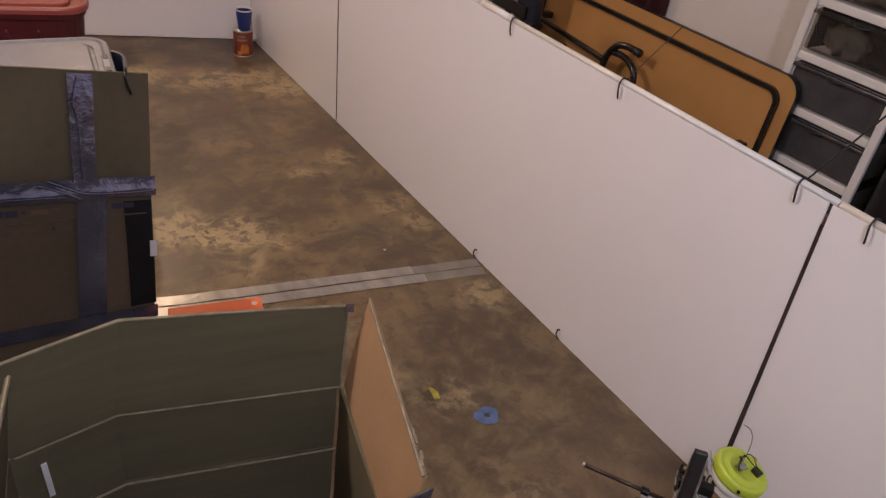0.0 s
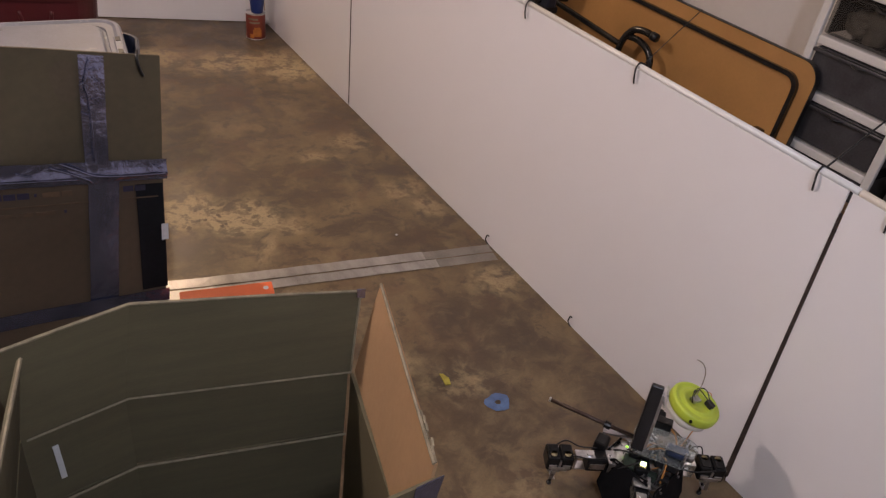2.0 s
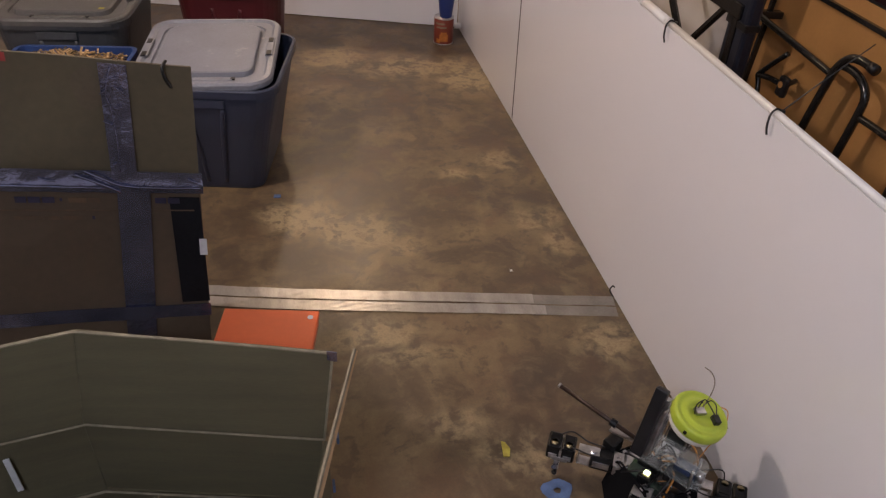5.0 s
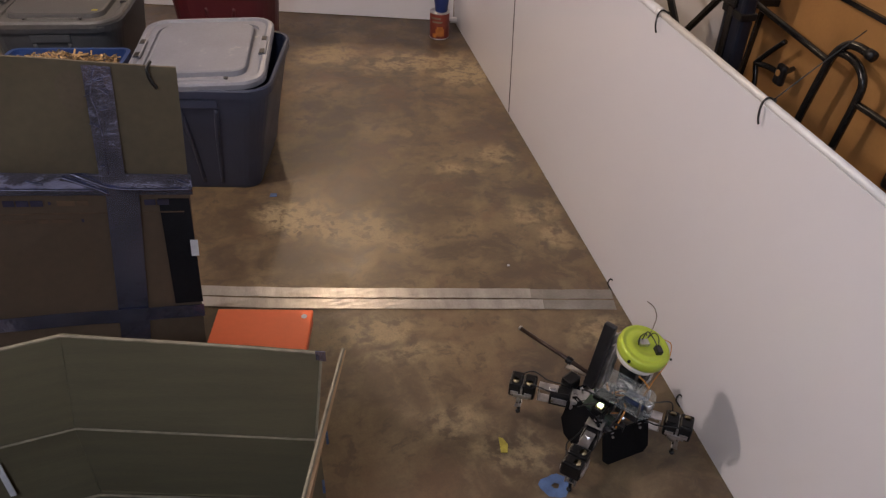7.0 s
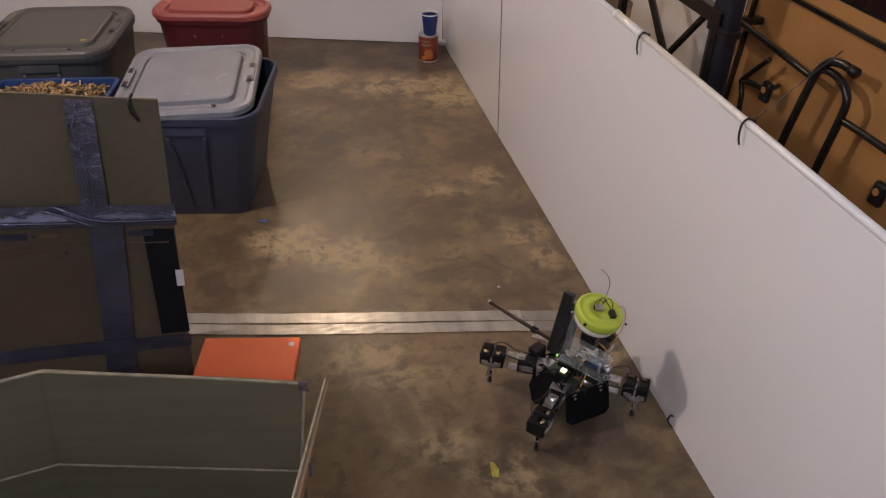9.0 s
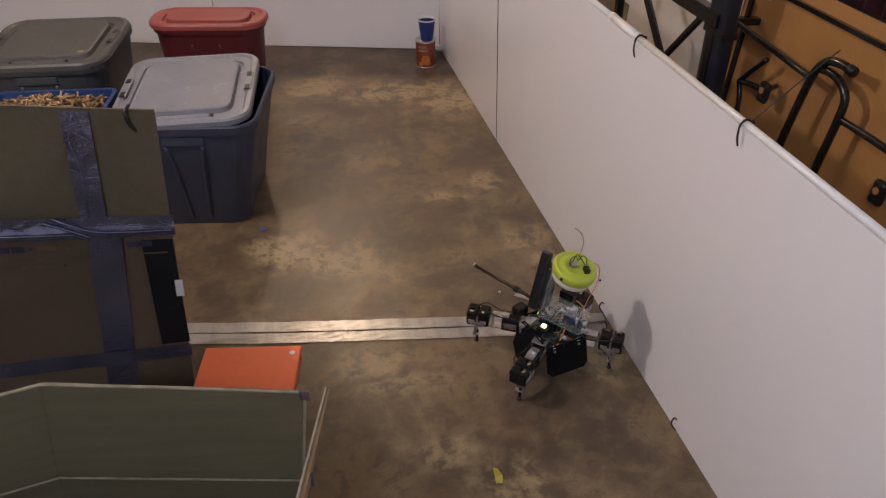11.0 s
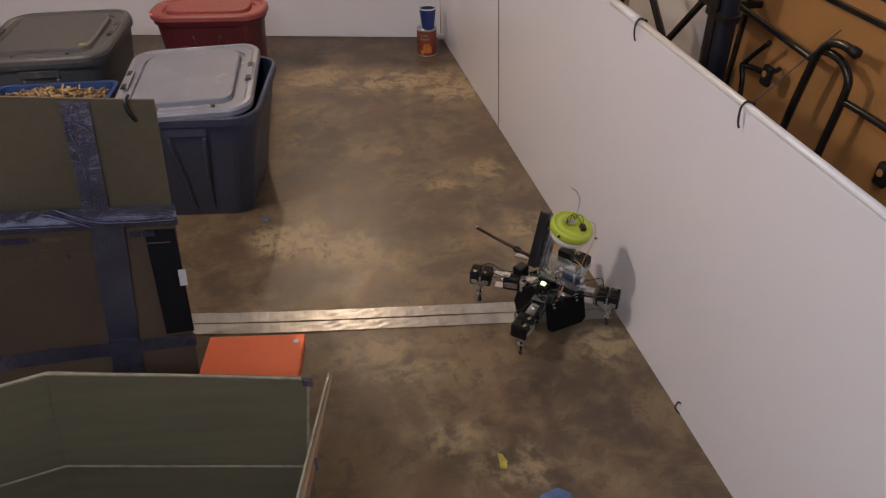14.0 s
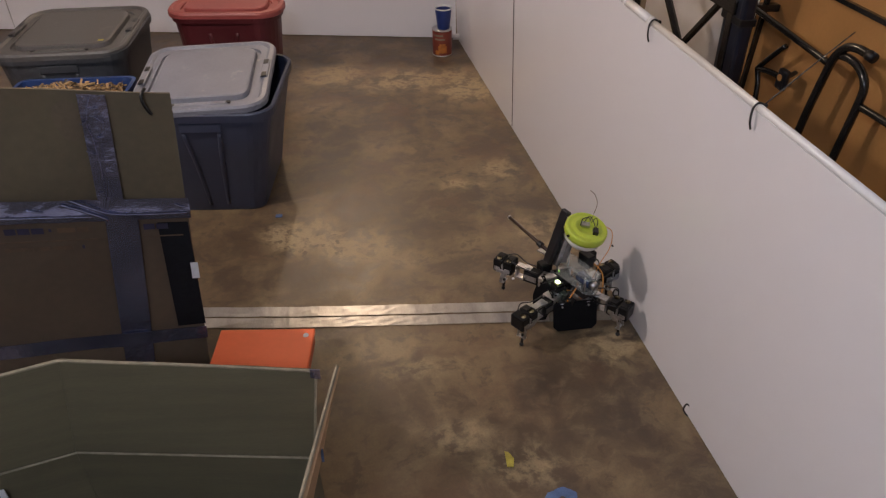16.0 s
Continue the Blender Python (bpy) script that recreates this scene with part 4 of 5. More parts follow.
# ---- behind the long wall: folding table, stand, drawers ----
def folding_table():
    """A folding table on its long edge, underside out, with folded tube legs."""
    e = thing("folding_table", pose(1.03, 1.60, 0.0, 0, 4, 0), "brown folding table on its edge with black steel legs folded", "table")
    L, H = 1.53, 0.742
    yz = [(y, z + H / 2) for y, z in rounded(L, H, 0.075, 8)]
    part("top", loft(bmesh.new(), [[(0.0, y, z) for y, z in yz], [(0.022, y, z) for y, z in yz]]), M_TABLE, e, "brown fibreboard underside")
    rim = [(y, z + H / 2) for y, z in rounded(L + 0.006, H + 0.006, 0.078, 8)]
    part("edge_band", loft(bmesh.new(), [[(-0.002, y, z) for y, z in yz], [(-0.002, y, z) for y, z in rim], [(0.024, y, z) for y, z in rim], [(0.024, y, z) for y, z in yz]], False, False), M_BLACKPLASTIC, e, "black edge band")
    fr = [(y, z + H / 2) for y, z in rounded(L - 0.10, H - 0.11, 0.06, 6)]
    fi = [(y, z + H / 2) for y, z in rounded(L - 0.135, H - 0.145, 0.045, 6)]
    part("apron", loft(bmesh.new(), [[(-0.001, y, z) for y, z in fr], [(-0.020, y, z) for y, z in fr], [(-0.020, y, z) for y, z in fi], [(-0.001, y, z) for y, z in fi]], False, False), M_BLACKSTEEL, e, "black steel apron")
    for x, pts, r in ((-0.125, [(0.128, 0.03), (0.122, 0.24), (0.095, 0.45), (0.078, 0.535), (0.040, 0.588), (-0.015, 0.606), (-0.075, 0.606)], 0.0155),
                      (-0.115, [(-0.075, 0.03), (-0.082, 0.226), (-0.098, 0.43), (-0.094, 0.505), (-0.05, 0.545), (0.01, 0.558), (0.068, 0.552)], 0.0150),
                      (-0.110, [(0.66, 0.535), (0.40, 0.520), (0.095, 0.502)], 0.0130),
                      (-0.110, [(-0.095, 0.434), (-0.30, 0.438), (-0.66, 0.43)], 0.0130),
                      (-0.105, [(0.505, 0.325), (0.44, 0.40), (0.374, 0.469)], 0.0110),
                      (-0.105, [(0.505, 0.325), (0.47, 0.26), (0.44, 0.10)], 0.0110),
                      (-0.105, [(0.505, 0.325), (0.42, 0.345), (0.34, 0.352)], 0.0120)):
        part("leg_tube", T([(x, y, z) for y, z in pts], r, 10, 6), M_BLACKSTEEL, e, "glossy black steel tube", smooth=True)
    for y, z in ((0.64, 0.535), (-0.64, 0.43)):
        part("leg_bracket", B(-0.055, y, z, 0.11, 0.04, 0.03, bevel=0.004), M_BLACKSTEEL, e, "black steel hinge bracket")
    part("end_cap", R((-0.125, -0.070, 0.606), (-0.125, -0.100, 0.604), 0.0185, seg=12), M_BLACKPLASTIC, e, "black end cap", smooth=True)
    for y, z in ((0.325, 0.352), (-0.375, 0.300)):
        clip = bmesh.new()
        box(clip, -0.110, y, z, 0.028, 0.055, 0.085, m=None, bevel=0.012)
        rod(clip, (-0.110, y, z), (-0.022, y + 0.05, z + 0.004), 0.010)
        part("clamp", clip, M_BLACKPLASTIC, e, "black plastic clamp")
        part("clamp_eye", R((-0.127, y, z + 0.008), (-0.120, y, z + 0.008), 0.013, seg=12), M_TABLE, e)
    part("white_label", B(-0.003, 0.62, H - 0.10, 0.003, 0.05, 0.025), M_WHITEPAPER, e, "small white label")


folding_table()


def stand():
    e = thing("folding_stand", pose(0.80, 2.55, 0), "black folding metal stand with crossed braces", "stand")
    part("beam", B(0, 0.02, 0.60, 0.05, 0.95, 0.06, bevel=0.006), M_BLACKSTEEL, e, "black top beam")
    part("beam", B(0.02, 0.02, 0.70, 0.04, 0.95, 0.04, bevel=0.006), M_BLACKSTEEL, e, "black top beam")
    for a, c in (((0, 0.27, 0.58), (0, -0.06, 0.28)), ((0, -0.32, 0.58), (0, -0.04, 0.28)), ((0, -0.06, 0.28), (0, -0.40, 0.0)), ((0, -0.04, 0.28), (0, 0.40, 0.0))):
        part("brace", R(a, c, 0.017, seg=6), M_BLACKSTEEL, e, "black steel brace")
    for s in (-0.42, 0.46):
        part("leg", B(0, s, 0.29, 0.035, 0.04, 0.58, bevel=0.004), M_BLACKSTEEL, e, "black steel leg")


stand()
e = thing("white_board", pose(1.10, 2.95, 0, 0, 3, 0), "plain white board standing behind the black stand", "board")
part("board", B(0, 0, 0.55, 0.02, 1.1, 1.10, bevel=0.003), M_BOARD, e)
e = thing("storage_case", pose(0.82, 2.12, 0), "tall dark navy plastic case leaning by the stand", "case")
part("shell", B(0.0, 0, 0.40, 0.06, 0.14, 0.80, bevel=0.015), M_NAVY, e)
for z in (0.25, 0.55):
    part("band", B(0.0, 0, z, 0.07, 0.15, 0.03, bevel=0.004), M_BLACKPLASTIC, e)


def drawers():
    e = thing("drawer_tower", pose(1.12, 0.725, 0, 0, 0, 2), "white plastic drawer tower with smoky see-through drawers", "drawer unit")
    D = 0.26
    for s in (-0.205, 0.205):
        part("post", B(D - 0.02, s * 0.985, 0.62, 0.02, 0.03, 1.24, bevel=0.006), M_DRAWER, e, "white plastic corner post")
        part("post", B(-0.004, s * 0.985, 0.62, 0.02, 0.034, 1.24, bevel=0.006), M_DRAWER, e, "white plastic corner post")
    part("back", B(D - 0.01, 0, 0.62, 0.012, 0.37, 1.24), M_SMOKE, e, "smoky back panel")
    part("top", B(D / 2, 0, 1.25, D + 0.02, 0.44, 0.02, bevel=0.005), M_DRAWER, e)
    for k in range(7):
        z = 0.04 + 0.195 * k
        part("rail", B(0.03, 0, z, 0.08, 0.37, 0.032, bevel=0.005), M_DRAWER, e, "white plastic shelf rail")
        if k < 6:
            dr = part("drawer", B(0.012, 0, z + 0.096, 0.02, 0.37, 0.150, bevel=0.010), M_CLEARDRAWER if k > 3 else M_SMOKE, e, "clear drawer front" if k > 3 else "smoky see-through drawer front")
            for s in (-0.178, 0.178):
                part("drawer_side", B(0.13, s, z + 0.096, 0.21, 0.005, 0.150), M_SMOKE, dr, "smoky drawer side")
            part("drawer_lip", B(-0.006, 0, z + 0.160, 0.022, 0.37, 0.014, bevel=0.004), M_CLEARDRAWER if k > 3 else M_SMOKE, dr)
            part("pull", T([(-0.012, -0.03, z + 0.160), (-0.028, 0, z + 0.156), (-0.012, 0.03, z + 0.160)], 0.005, 6), M_BLACKPLASTIC, dr, "small black pull", smooth=True)
    rnd = random.Random(3)
    for base, y0, y1, high, m, label in ((5, -0.14, 0.15, 0.10, M_CLOTH, "pale cloth seen in the upper drawer"), (4, 0.0, 0.15, 0.115, M_CLOTH, "crumpled pale cloth in the clear drawer"),
                                         (4, -0.17, 0.04, 0.16, M_DARKCLOTH, "dark cloth in the clear drawer")):
        bm = bmesh.new()
        for k in range(8):
            ball = bmesh.ops.create_icosphere(bm, subdivisions=3, radius=1.0)["verts"]
            c = Vector((rnd.uniform(0.07, 0.12), rnd.uniform(y0 + 0.03, y1 - 0.03), 0.04 + 0.195 * base + 0.02 + rnd.uniform(0.02, high - 0.05)))
            r3 = Vector((rnd.uniform(0.025, 0.04), rnd.uniform(0.03, 0.055), rnd.uniform(0.02, 0.045)))
            for v in ball:
                q = 1 + 0.35 * noise.noise(v.co * 2.2 + c * 40)
                v.co = Vector((c.x + v.co.x * r3.x * q, c.y + v.co.y * r3.y * q, max(c.z + v.co.z * r3.z * q, 0.04 + 0.195 * base + 0.018)))
        part("contents", bm, m, e, label, smooth=True)


drawers()
e = thing("dark_curtain", pose(1.36, 2.12, 0), "dark red cloth hanging against the wall", "curtain")
bm = bmesh.new()
cols = []
for k in range(41):
    y = -0.32 + 0.64 * k / 40
    cols.append([bm.verts.new((0.018 * math.sin(k * 0.95) + (0.03 if s else 0), y, z)) for s, z in ((0, 0.35), (0, 1.7), (1, 1.7), (1, 0.35))])
for a, c in zip(cols, cols[1:]):
    for k in range(4):
        bm.faces.new((a[k], a[(k + 1) % 4], c[(k + 1) % 4], c[k]))
bm.faces.new(cols[0])
bm.faces.new(cols[-1][::-1])
part("cloth", bm, M_CURTAIN, e, smooth=True)
e = thing("dark_bag", pose(1.20, 0.26, 0), "dark bag standing beside the drawers", "bag")
part("sack", B(0, 0, 0.40, 0.24, 0.36, 0.80, bevel=0.06), M_BLACKPLASTIC, e, smooth=True)

# ---- ceiling lamps (their glow lights the place) ----
for (x, y, z), watts, colour, size in LAMPS:
    e = thing("ceiling_lamp", pose(x, y, 2.5), "bare bulb in a white ceiling holder", "lamp", "ceiling lamps")
    part("holder", turned([(0.06, 0.0), (0.06, -0.015), (0.025, -0.03), (0.02, -0.05)], 24), M_PVC, e, smooth=True)
    data = bpy.data.lights.new("bulb_light", "POINT")
    data.energy, data.color, data.shadow_soft_size = watts, colour, size
    lamp = new("bulb_light", data)
    lamp.location = (x, y, z - 0.05)

# ---- the walking robot ----
HEAD = 128.0              # the way its gun points, degrees from the x axis


def robot():
    e = thing("walking_robot", pose(0, 0, 0), "four-legged walking robot with black servos and lime lidded jar", "robot")
    fw = Matrix.Rotation(radians(HEAD), 4, "Z")          # local x: forward
    # chassis
    ch = bmesh.new()
    loft(ch, [ringz(rounded(0.155, 0.10, 0.03), 0.112), ringz(rounded(0.155, 0.10, 0.03), 0.115)])
    loft(ch, [ringz(rounded(0.12, 0.08, 0.02), 0.068), ringz(rounded(0.12, 0.08, 0.02), 0.071)])
    for a in (-0.06, 0.06):
        for c in (-0.04, 0.04):
            rod(ch, (a * 0.8, c * 0.8, 0.068), (a * 0.8, c * 0.8, 0.112), 0.004, 8)
    bmesh.ops.transform(ch, matrix=fw, verts=ch.verts)
    part("chassis", ch, M_ALU, e, "drilled aluminium chassis plates")
    part("battery", box(bmesh.new(), 0, 0, 0.092, 0.10, 0.06, 0.034, m=fw, bevel=0.004), M_BLACKPLASTIC, e, "black battery pack")
    bd = part("controller", box(bmesh.new(), 0.02, 0.03, 0.128, 0.05, 0.045, 0.014, m=fw, bevel=0.002), M_PCB, e, "small circuit board")
    part("led", box(bmesh.new(), -0.002, 0.046, 0.1585, 0.014, 0.012, 0.006, m=fw, bevel=0.002), M_LED, bd, "lit greenish white lamp")
    part("led", box(bmesh.new(), 0.045, 0.002, 0.150, 0.007, 0.006, 0.005, m=fw, bevel=0.002), M_LED2, bd, "lit green lamp")
    rnd = random.Random(11)
    for k in range(20):
        part("component", box(bmesh.new(), rnd.uniform(-0.066, 0.066), rnd.uniform(-0.042, 0.042), 0.121, rnd.uniform(0.008, 0.026), rnd.uniform(0.008, 0.020), rnd.uniform(0.008, 0.024), m=fw, bevel=0.001),
             (M_BLACKPLASTIC, M_ALU, M_PCB, M_BLACKPLASTIC, M_HORN)[k % 5], e)
    # matt plates hanging from the four sides, tops leaning in, their lower corners cut off
    for ang, dist, w, hgt in ((196, 0.080, 0.122, 0.118), (282, 0.094, 0.134, 0.094), (14, 0.084, 0.10, 0.10), (104, 0.088, 0.10, 0.10)):
        m = Matrix.Rotation(radians(ang), 4, "Z") @ Matrix.Translation((dist, 0, 0.080)) @ Matrix.Rotation(radians(-16), 4, "Y")
        cut = 0.014 if ang == 282 else 0.030
        outline = [(-w / 2 + cut, -hgt / 2), (w / 2 - cut, -hgt / 2), (w / 2, -hgt / 2 + cut), (w / 2, hgt / 2 - cut * 0.5), (w / 2 - cut * 0.5, hgt / 2), (-w / 2 + cut * 0.5, hgt / 2), (-w / 2, hgt / 2 - cut * 0.5), (-w / 2, -hgt / 2 + cut)]
        pl = loft(bmesh.new(), [[(-0.002, y, z) for y, z in outline], [(0.002, y, z) for y, z in outline]])
        bmesh.ops.transform(pl, matrix=m, verts=pl.verts)
        part("target_plate", pl, M_PLATE, e, "matt black hanging plate")
        for q in (-0.3 * w, 0.3 * w):
            hanger = bmesh.new()
            box(hanger, -0.012, q, hgt / 2 - 0.004, 0.030, 0.010, 0.003, m=m, bevel=0.0006)
            rod(hanger, m @ Vector((0.002, q, hgt / 2 - 0.014)), m @ Vector((0.006, q, hgt / 2 - 0.014)), 0.0032, 8)
            part("plate_hanger", hanger, M_ALU, e, "small aluminium hanger with screws")
    # drilled side brackets round the body
    for ang in (152, 227, 327, 36):
        m = Matrix.Rotation(radians(ang), 4, "Z")
        br = bmesh.new()
        box(br, 0.066, 0.021, 0.110, 0.050, 0.003, 0.030, m=m, bevel=0.0008)
        box(br, 0.066, -0.021, 0.110, 0.050, 0.003, 0.030, m=m, bevel=0.0008)
        box(br, 0.070, 0, 0.126, 0.046, 0.044, 0.003, m=m, bevel=0.0008)
        rail = part("side_bracket", br, M_ALU, e, "drilled aluminium bracket")
        for q in (-0.014, 0.0, 0.014):
            for s_ in (-1, 1):
                part("drilled_hole", rod(bmesh.new(), m @ Vector((0.066 + q, s_ * 0.0226, 0.112)), m @ Vector((0.066 + q, s_ * 0.0232, 0.112)), 0.0042, 8), M_PLATE, rail)
            part("drilled_hole", rod(bmesh.new(), m @ Vector((0.070 + q, 0.010, 0.1276)), m @ Vector((0.070 + q, 0.010, 0.1281)), 0.0042, 8), M_PLATE, rail)
    part("shoulder_servo", box(bmesh.new(), 0, 0, 0, 0.044, 0.034, 0.044, m=pose(-0.070, 0.082, 0.128, 0, 0, 30), bevel=0.006), M_SERVO, e, "black servo")
    for k in range(10):
        q = (rnd.uniform(-0.06, 0.05), rnd.uniform(-0.06, 0.045), rnd.uniform(0.115, 0.135))
        part("screw", rod(bmesh.new(), q, (q[0], q[1], q[2] + 0.008), 0.003, 8), M_STEEL, e, "bright screw")
    # turret: pan servo, clear plates, motor, tower, jar, gun
    part("pan_servo", box(bmesh.new(), 0.01, 0, 0.125, 0.05, 0.035, 0.045, m=fw, bevel=0.003), M_SERVO, e, "black servo")
    for z in (0.165, 0.215):
        cp = loft(bmesh.new(), [ringz([(x - 0.035, y) for x, y in rounded(0.16, 0.056, 0.026)], z), ringz([(x - 0.035, y) for x, y in rounded(0.16, 0.056, 0.026)], z + 0.003)])
        bmesh.ops.transform(cp, matrix=fw, verts=cp.verts)
        part("turret_plate", cp, M_CLEAR, e, "clear acrylic turret plate")
    for a, c in ((0.03, 0.022), (0.03, -0.022), (-0.09, 0.022), (-0.09, -0.022)):
        part("standoff", rod(bmesh.new(), fw @ Vector((a, c, 0.165)), fw @ Vector((a, c, 0.219)), 0.0035, 8), M_ALU, e, smooth=True)
    part("motor", rod(bmesh.new(), fw @ Vector((-0.095, 0.0, 0.19)), fw @ Vector((-0.045, 0.0, 0.19)), 0.016, 16), M_MOTOR, e, "dark blue motor", smooth=True)
    part("motor_cap", rod(bmesh.new(), fw @ Vector((-0.112, 0.0, 0.19)), fw @ Vector((-0.095, 0.0, 0.19)), 0.013, 16), M_ALU, e, smooth=True)
    part("tilt_servo", box(bmesh.new(), -0.02, -0.045, 0.215, 0.045, 0.026, 0.045, m=fw, bevel=0.003), M_SERVO, e, "black servo")
    gun = part("gun_barrel", R((-0.040, 0.012, 0.214), (-0.184, 0.186, 0.243), 0.0056, seg=12), M_BRONZE, e, "thin dark bronze gun barrel", smooth=True)
    part("muzzle", R((-0.184, 0.186, 0.243), (-0.187, 0.190, 0.2436), 0.0062, seg=12), M_STEEL, gun, "pale muzzle end", smooth=True)
    part("barrel_clamp", R((-0.084, 0.065, 0.2225), (-0.094, 0.077, 0.2245), 0.010, seg=12), M_SERVO, gun)
    part("barrel_bracket", B(0, 0, 0, 0.075, 0.016, 0.004, m=pose(-0.068, 0.046, 0.206, 0, 8, 130)), M_ALU, e, "aluminium bracket")
    tm = Matrix.Translation((-0.036, 0.010, 0)) @ Matrix.Rotation(radians(HEAD - 90), 4, "Z") @ Matrix.Translation((0, 0, 0.3)) @ Matrix.Rotation(radians(19), 4, "Y") @ Matrix.Translation((0, 0, -0.3))
    part("tower", box(bmesh.new(), -0.014, 0, 0.298, 0.018, 0.030, 0.176, m=tm, bevel=0.004), M_BLACKPLASTIC, e, "tall black magazine tower")
    part("tower_bracket", box(bmesh.new(), 0.006, -0.005, 0.285, 0.020, 0.036, 0.150, m=tm, bevel=0.001), M_ALU, e, "bent aluminium bracket")
    part("tower_bracket", box(bmesh.new(), 0.026, -0.024, 0.270, 0.024, 0.003, 0.10, m=tm, bevel=0.001), M_ALU, e)
    for z in (0.345, 0.375):
        part("tower_screw", rod(bmesh.new(), tm @ Vector((-0.030, -0.026, z)), tm @ Vector((0.035, -0.026, z - 0.004)), 0.0026, 8), M_STEEL, e, "bright screw rod", smooth=True)
    jm = pose(0.022, -0.050, 0.345, 10, 11, 0) @ Matrix.Scale(0.94, 4)

    def jarred(bm):
        bmesh.ops.transform(bm, matrix=jm, verts=bm.verts)
        return bm

    jar = part("jar", jarred(turned([(0.020, -0.032), (0.040, -0.024), (0.0565, -0.008), (0.0585, 0.016)], 40)), M_JAR, e, "milky plastic jar", smooth=True)
    part("jar_lid", jarred(turned([(0.0595, 0.012), (0.0635, 0.013), (0.0650, 0.018), (0.0650, 0.034), (0.0620, 0.039), (0.0560, 0.040), (0.0535, 0.037), (0.0440, 0.037), (0.0420, 0.0395), (0.0300, 0.0395), (0.028, 0.037), (0.001, 0.037)], 48)), M_LIME, jar, "lime green screw lid with raised rings", smooth=True)
    part("receiver", jarred(box(bmesh.new(), 0.024, -0.020, 0.046, 0.016, 0.022, 0.014, bevel=0.002)), M_BLACKPLASTIC, jar, "small black receiver")
    part("receiver", jarred(box(bmesh.new(), -0.006, 0.004, 0.044, 0.026, 0.018, 0.010, bevel=0.002)), M_ALU, jar, "small bare circuit")
    part("jar_bolt", jarred(rod(bmesh.new(), (-0.05, -0.036, 0.026), (-0.056, -0.041, 0.026), 0.004, 8)), M_SERVO, jar)
    for pts in (((-0.010, 0.010, 0.048), (0.0, 0.02, 0.066), (0.012, 0.012, 0.060), (0.022, -0.012, 0.052)), ((0.014, 0.022, 0.040), (0.020, 0.02, 0.062), (0.026, 0.006, 0.064), (0.024, -0.014, 0.052)),
                ((-0.02, 0.0, 0.040), (-0.018, 0.012, 0.056), (0.0, 0.022, 0.058), (0.012, 0.026, 0.042))):
        part("lid_wire", jarred(T(pts, 0.0014, 5)), M_BLACKPLASTIC, jar, "thin black wire", smooth=True)
    part("antenna", jarred(T([(0.004, 0.012, 0.040), (0.010, 0.022, 0.075), (0.012, 0.036, 0.105), (0.0, 0.05, 0.125), (-0.016, 0.062, 0.13)], 0.0013, 5)), M_WIRE, jar, "thin curled aerial wire", smooth=True)
    part("hanging_wire", jarred(T([(0.055, 0.022, 0.036), (0.082, 0.012, 0.028), (0.090, -0.006, -0.02), (0.080, -0.016, -0.085), (0.075, -0.024, -0.15), (0.050, -0.034, -0.205), (0.010, -0.030, -0.222)], 0.0013, 5)), M_OWIRE, jar, "thin hanging wire", smooth=True)
    part("wire_bead", jarred(turned([(0.001, -0.004), (0.004, 0.0), (0.001, 0.004)], 10)), M_BLACKPLASTIC, jar).location = (0.086, -0.002, -0.03)
    part("servo_wire", T([(0.03, -0.05, 0.12), (0.07, -0.06, 0.105), (0.10, -0.03, 0.12), (0.10, 0.0, 0.17), (0.07, 0.02, 0.20)], 0.0022, 6), M_OWIRE, e, "orange wire loop", smooth=True)
    part("servo_wire", T([(0.0, -0.07, 0.115), (0.05, -0.075, 0.105), (0.09, -0.045, 0.115)], 0.002, 6), M_OWIRE, e, smooth=True)
    for k in range(7):
        a = rnd.uniform(0, 6.28)
        p = Vector((0.05 * math.cos(a), 0.05 * math.sin(a), 0.11))
        part("servo_wire", T([p, p + Vector((rnd.uniform(-0.03, 0.03), rnd.uniform(-0.03, 0.03), 0.035)), p * 0.4 + Vector((0, 0, 0.10))], 0.0018, 5), (M_BLACKPLASTIC, M_OWIRE, M_WIRE)[k % 3], e, smooth=True)
    # second turret servo behind the jar, gearbox under it, sensor block beside the lamp
    part("rear_servo", box(bmesh.new(), 0, 0, 0, 0.040, 0.024, 0.044, m=pose(0.060, 0.035, 0.205, 8, -10, 40), bevel=0.004), M_SERVO, e, "black servo")
    part("gearbox", box(bmesh.new(), -0.06, 0.0, 0.148, 0.060, 0.040, 0.030, m=fw, bevel=0.004), M_BLACKPLASTIC, e, "black gearbox under the clear plates")
    part("sensor_block", box(bmesh.new(), -0.002, 0.046, 0.140, 0.034, 0.030, 0.026, m=fw, bevel=0.003), M_SERVO, e, "small black sensor block")
    part("sensor_face", box(bmesh.new(), -0.002, 0.046, 0.1545, 0.018, 0.018, 0.003, m=fw, bevel=0.001), M_HORN, e)
    for k in range(9):
        a = radians(rnd.uniform(0, 360))
        p0 = Vector((0.075 * math.cos(a), 0.075 * math.sin(a), 0.118))
        p1 = Vector((0.055 * math.cos(a + 0.5), 0.055 * math.sin(a + 0.5), rnd.uniform(0.14, 0.165)))
        p2 = Vector((0.02 * math.cos(a + 1.0), 0.02 * math.sin(a + 1.0), rnd.uniform(0.13, 0.15)))
        part("cable", T([p0, p1, p2], 0.0026, 5), (M_BLACKPLASTIC, M_BLACKPLASTIC, M_OWIRE)[k % 3], e, smooth=True)
    legs = []
    for ang, reach in LEGS:
        legs.append((leg(e, reach), ang))
    return e, legs


LEGS = [(152, 0.218), (227, 0.198), (327, 0.178), (36, 0.165)]


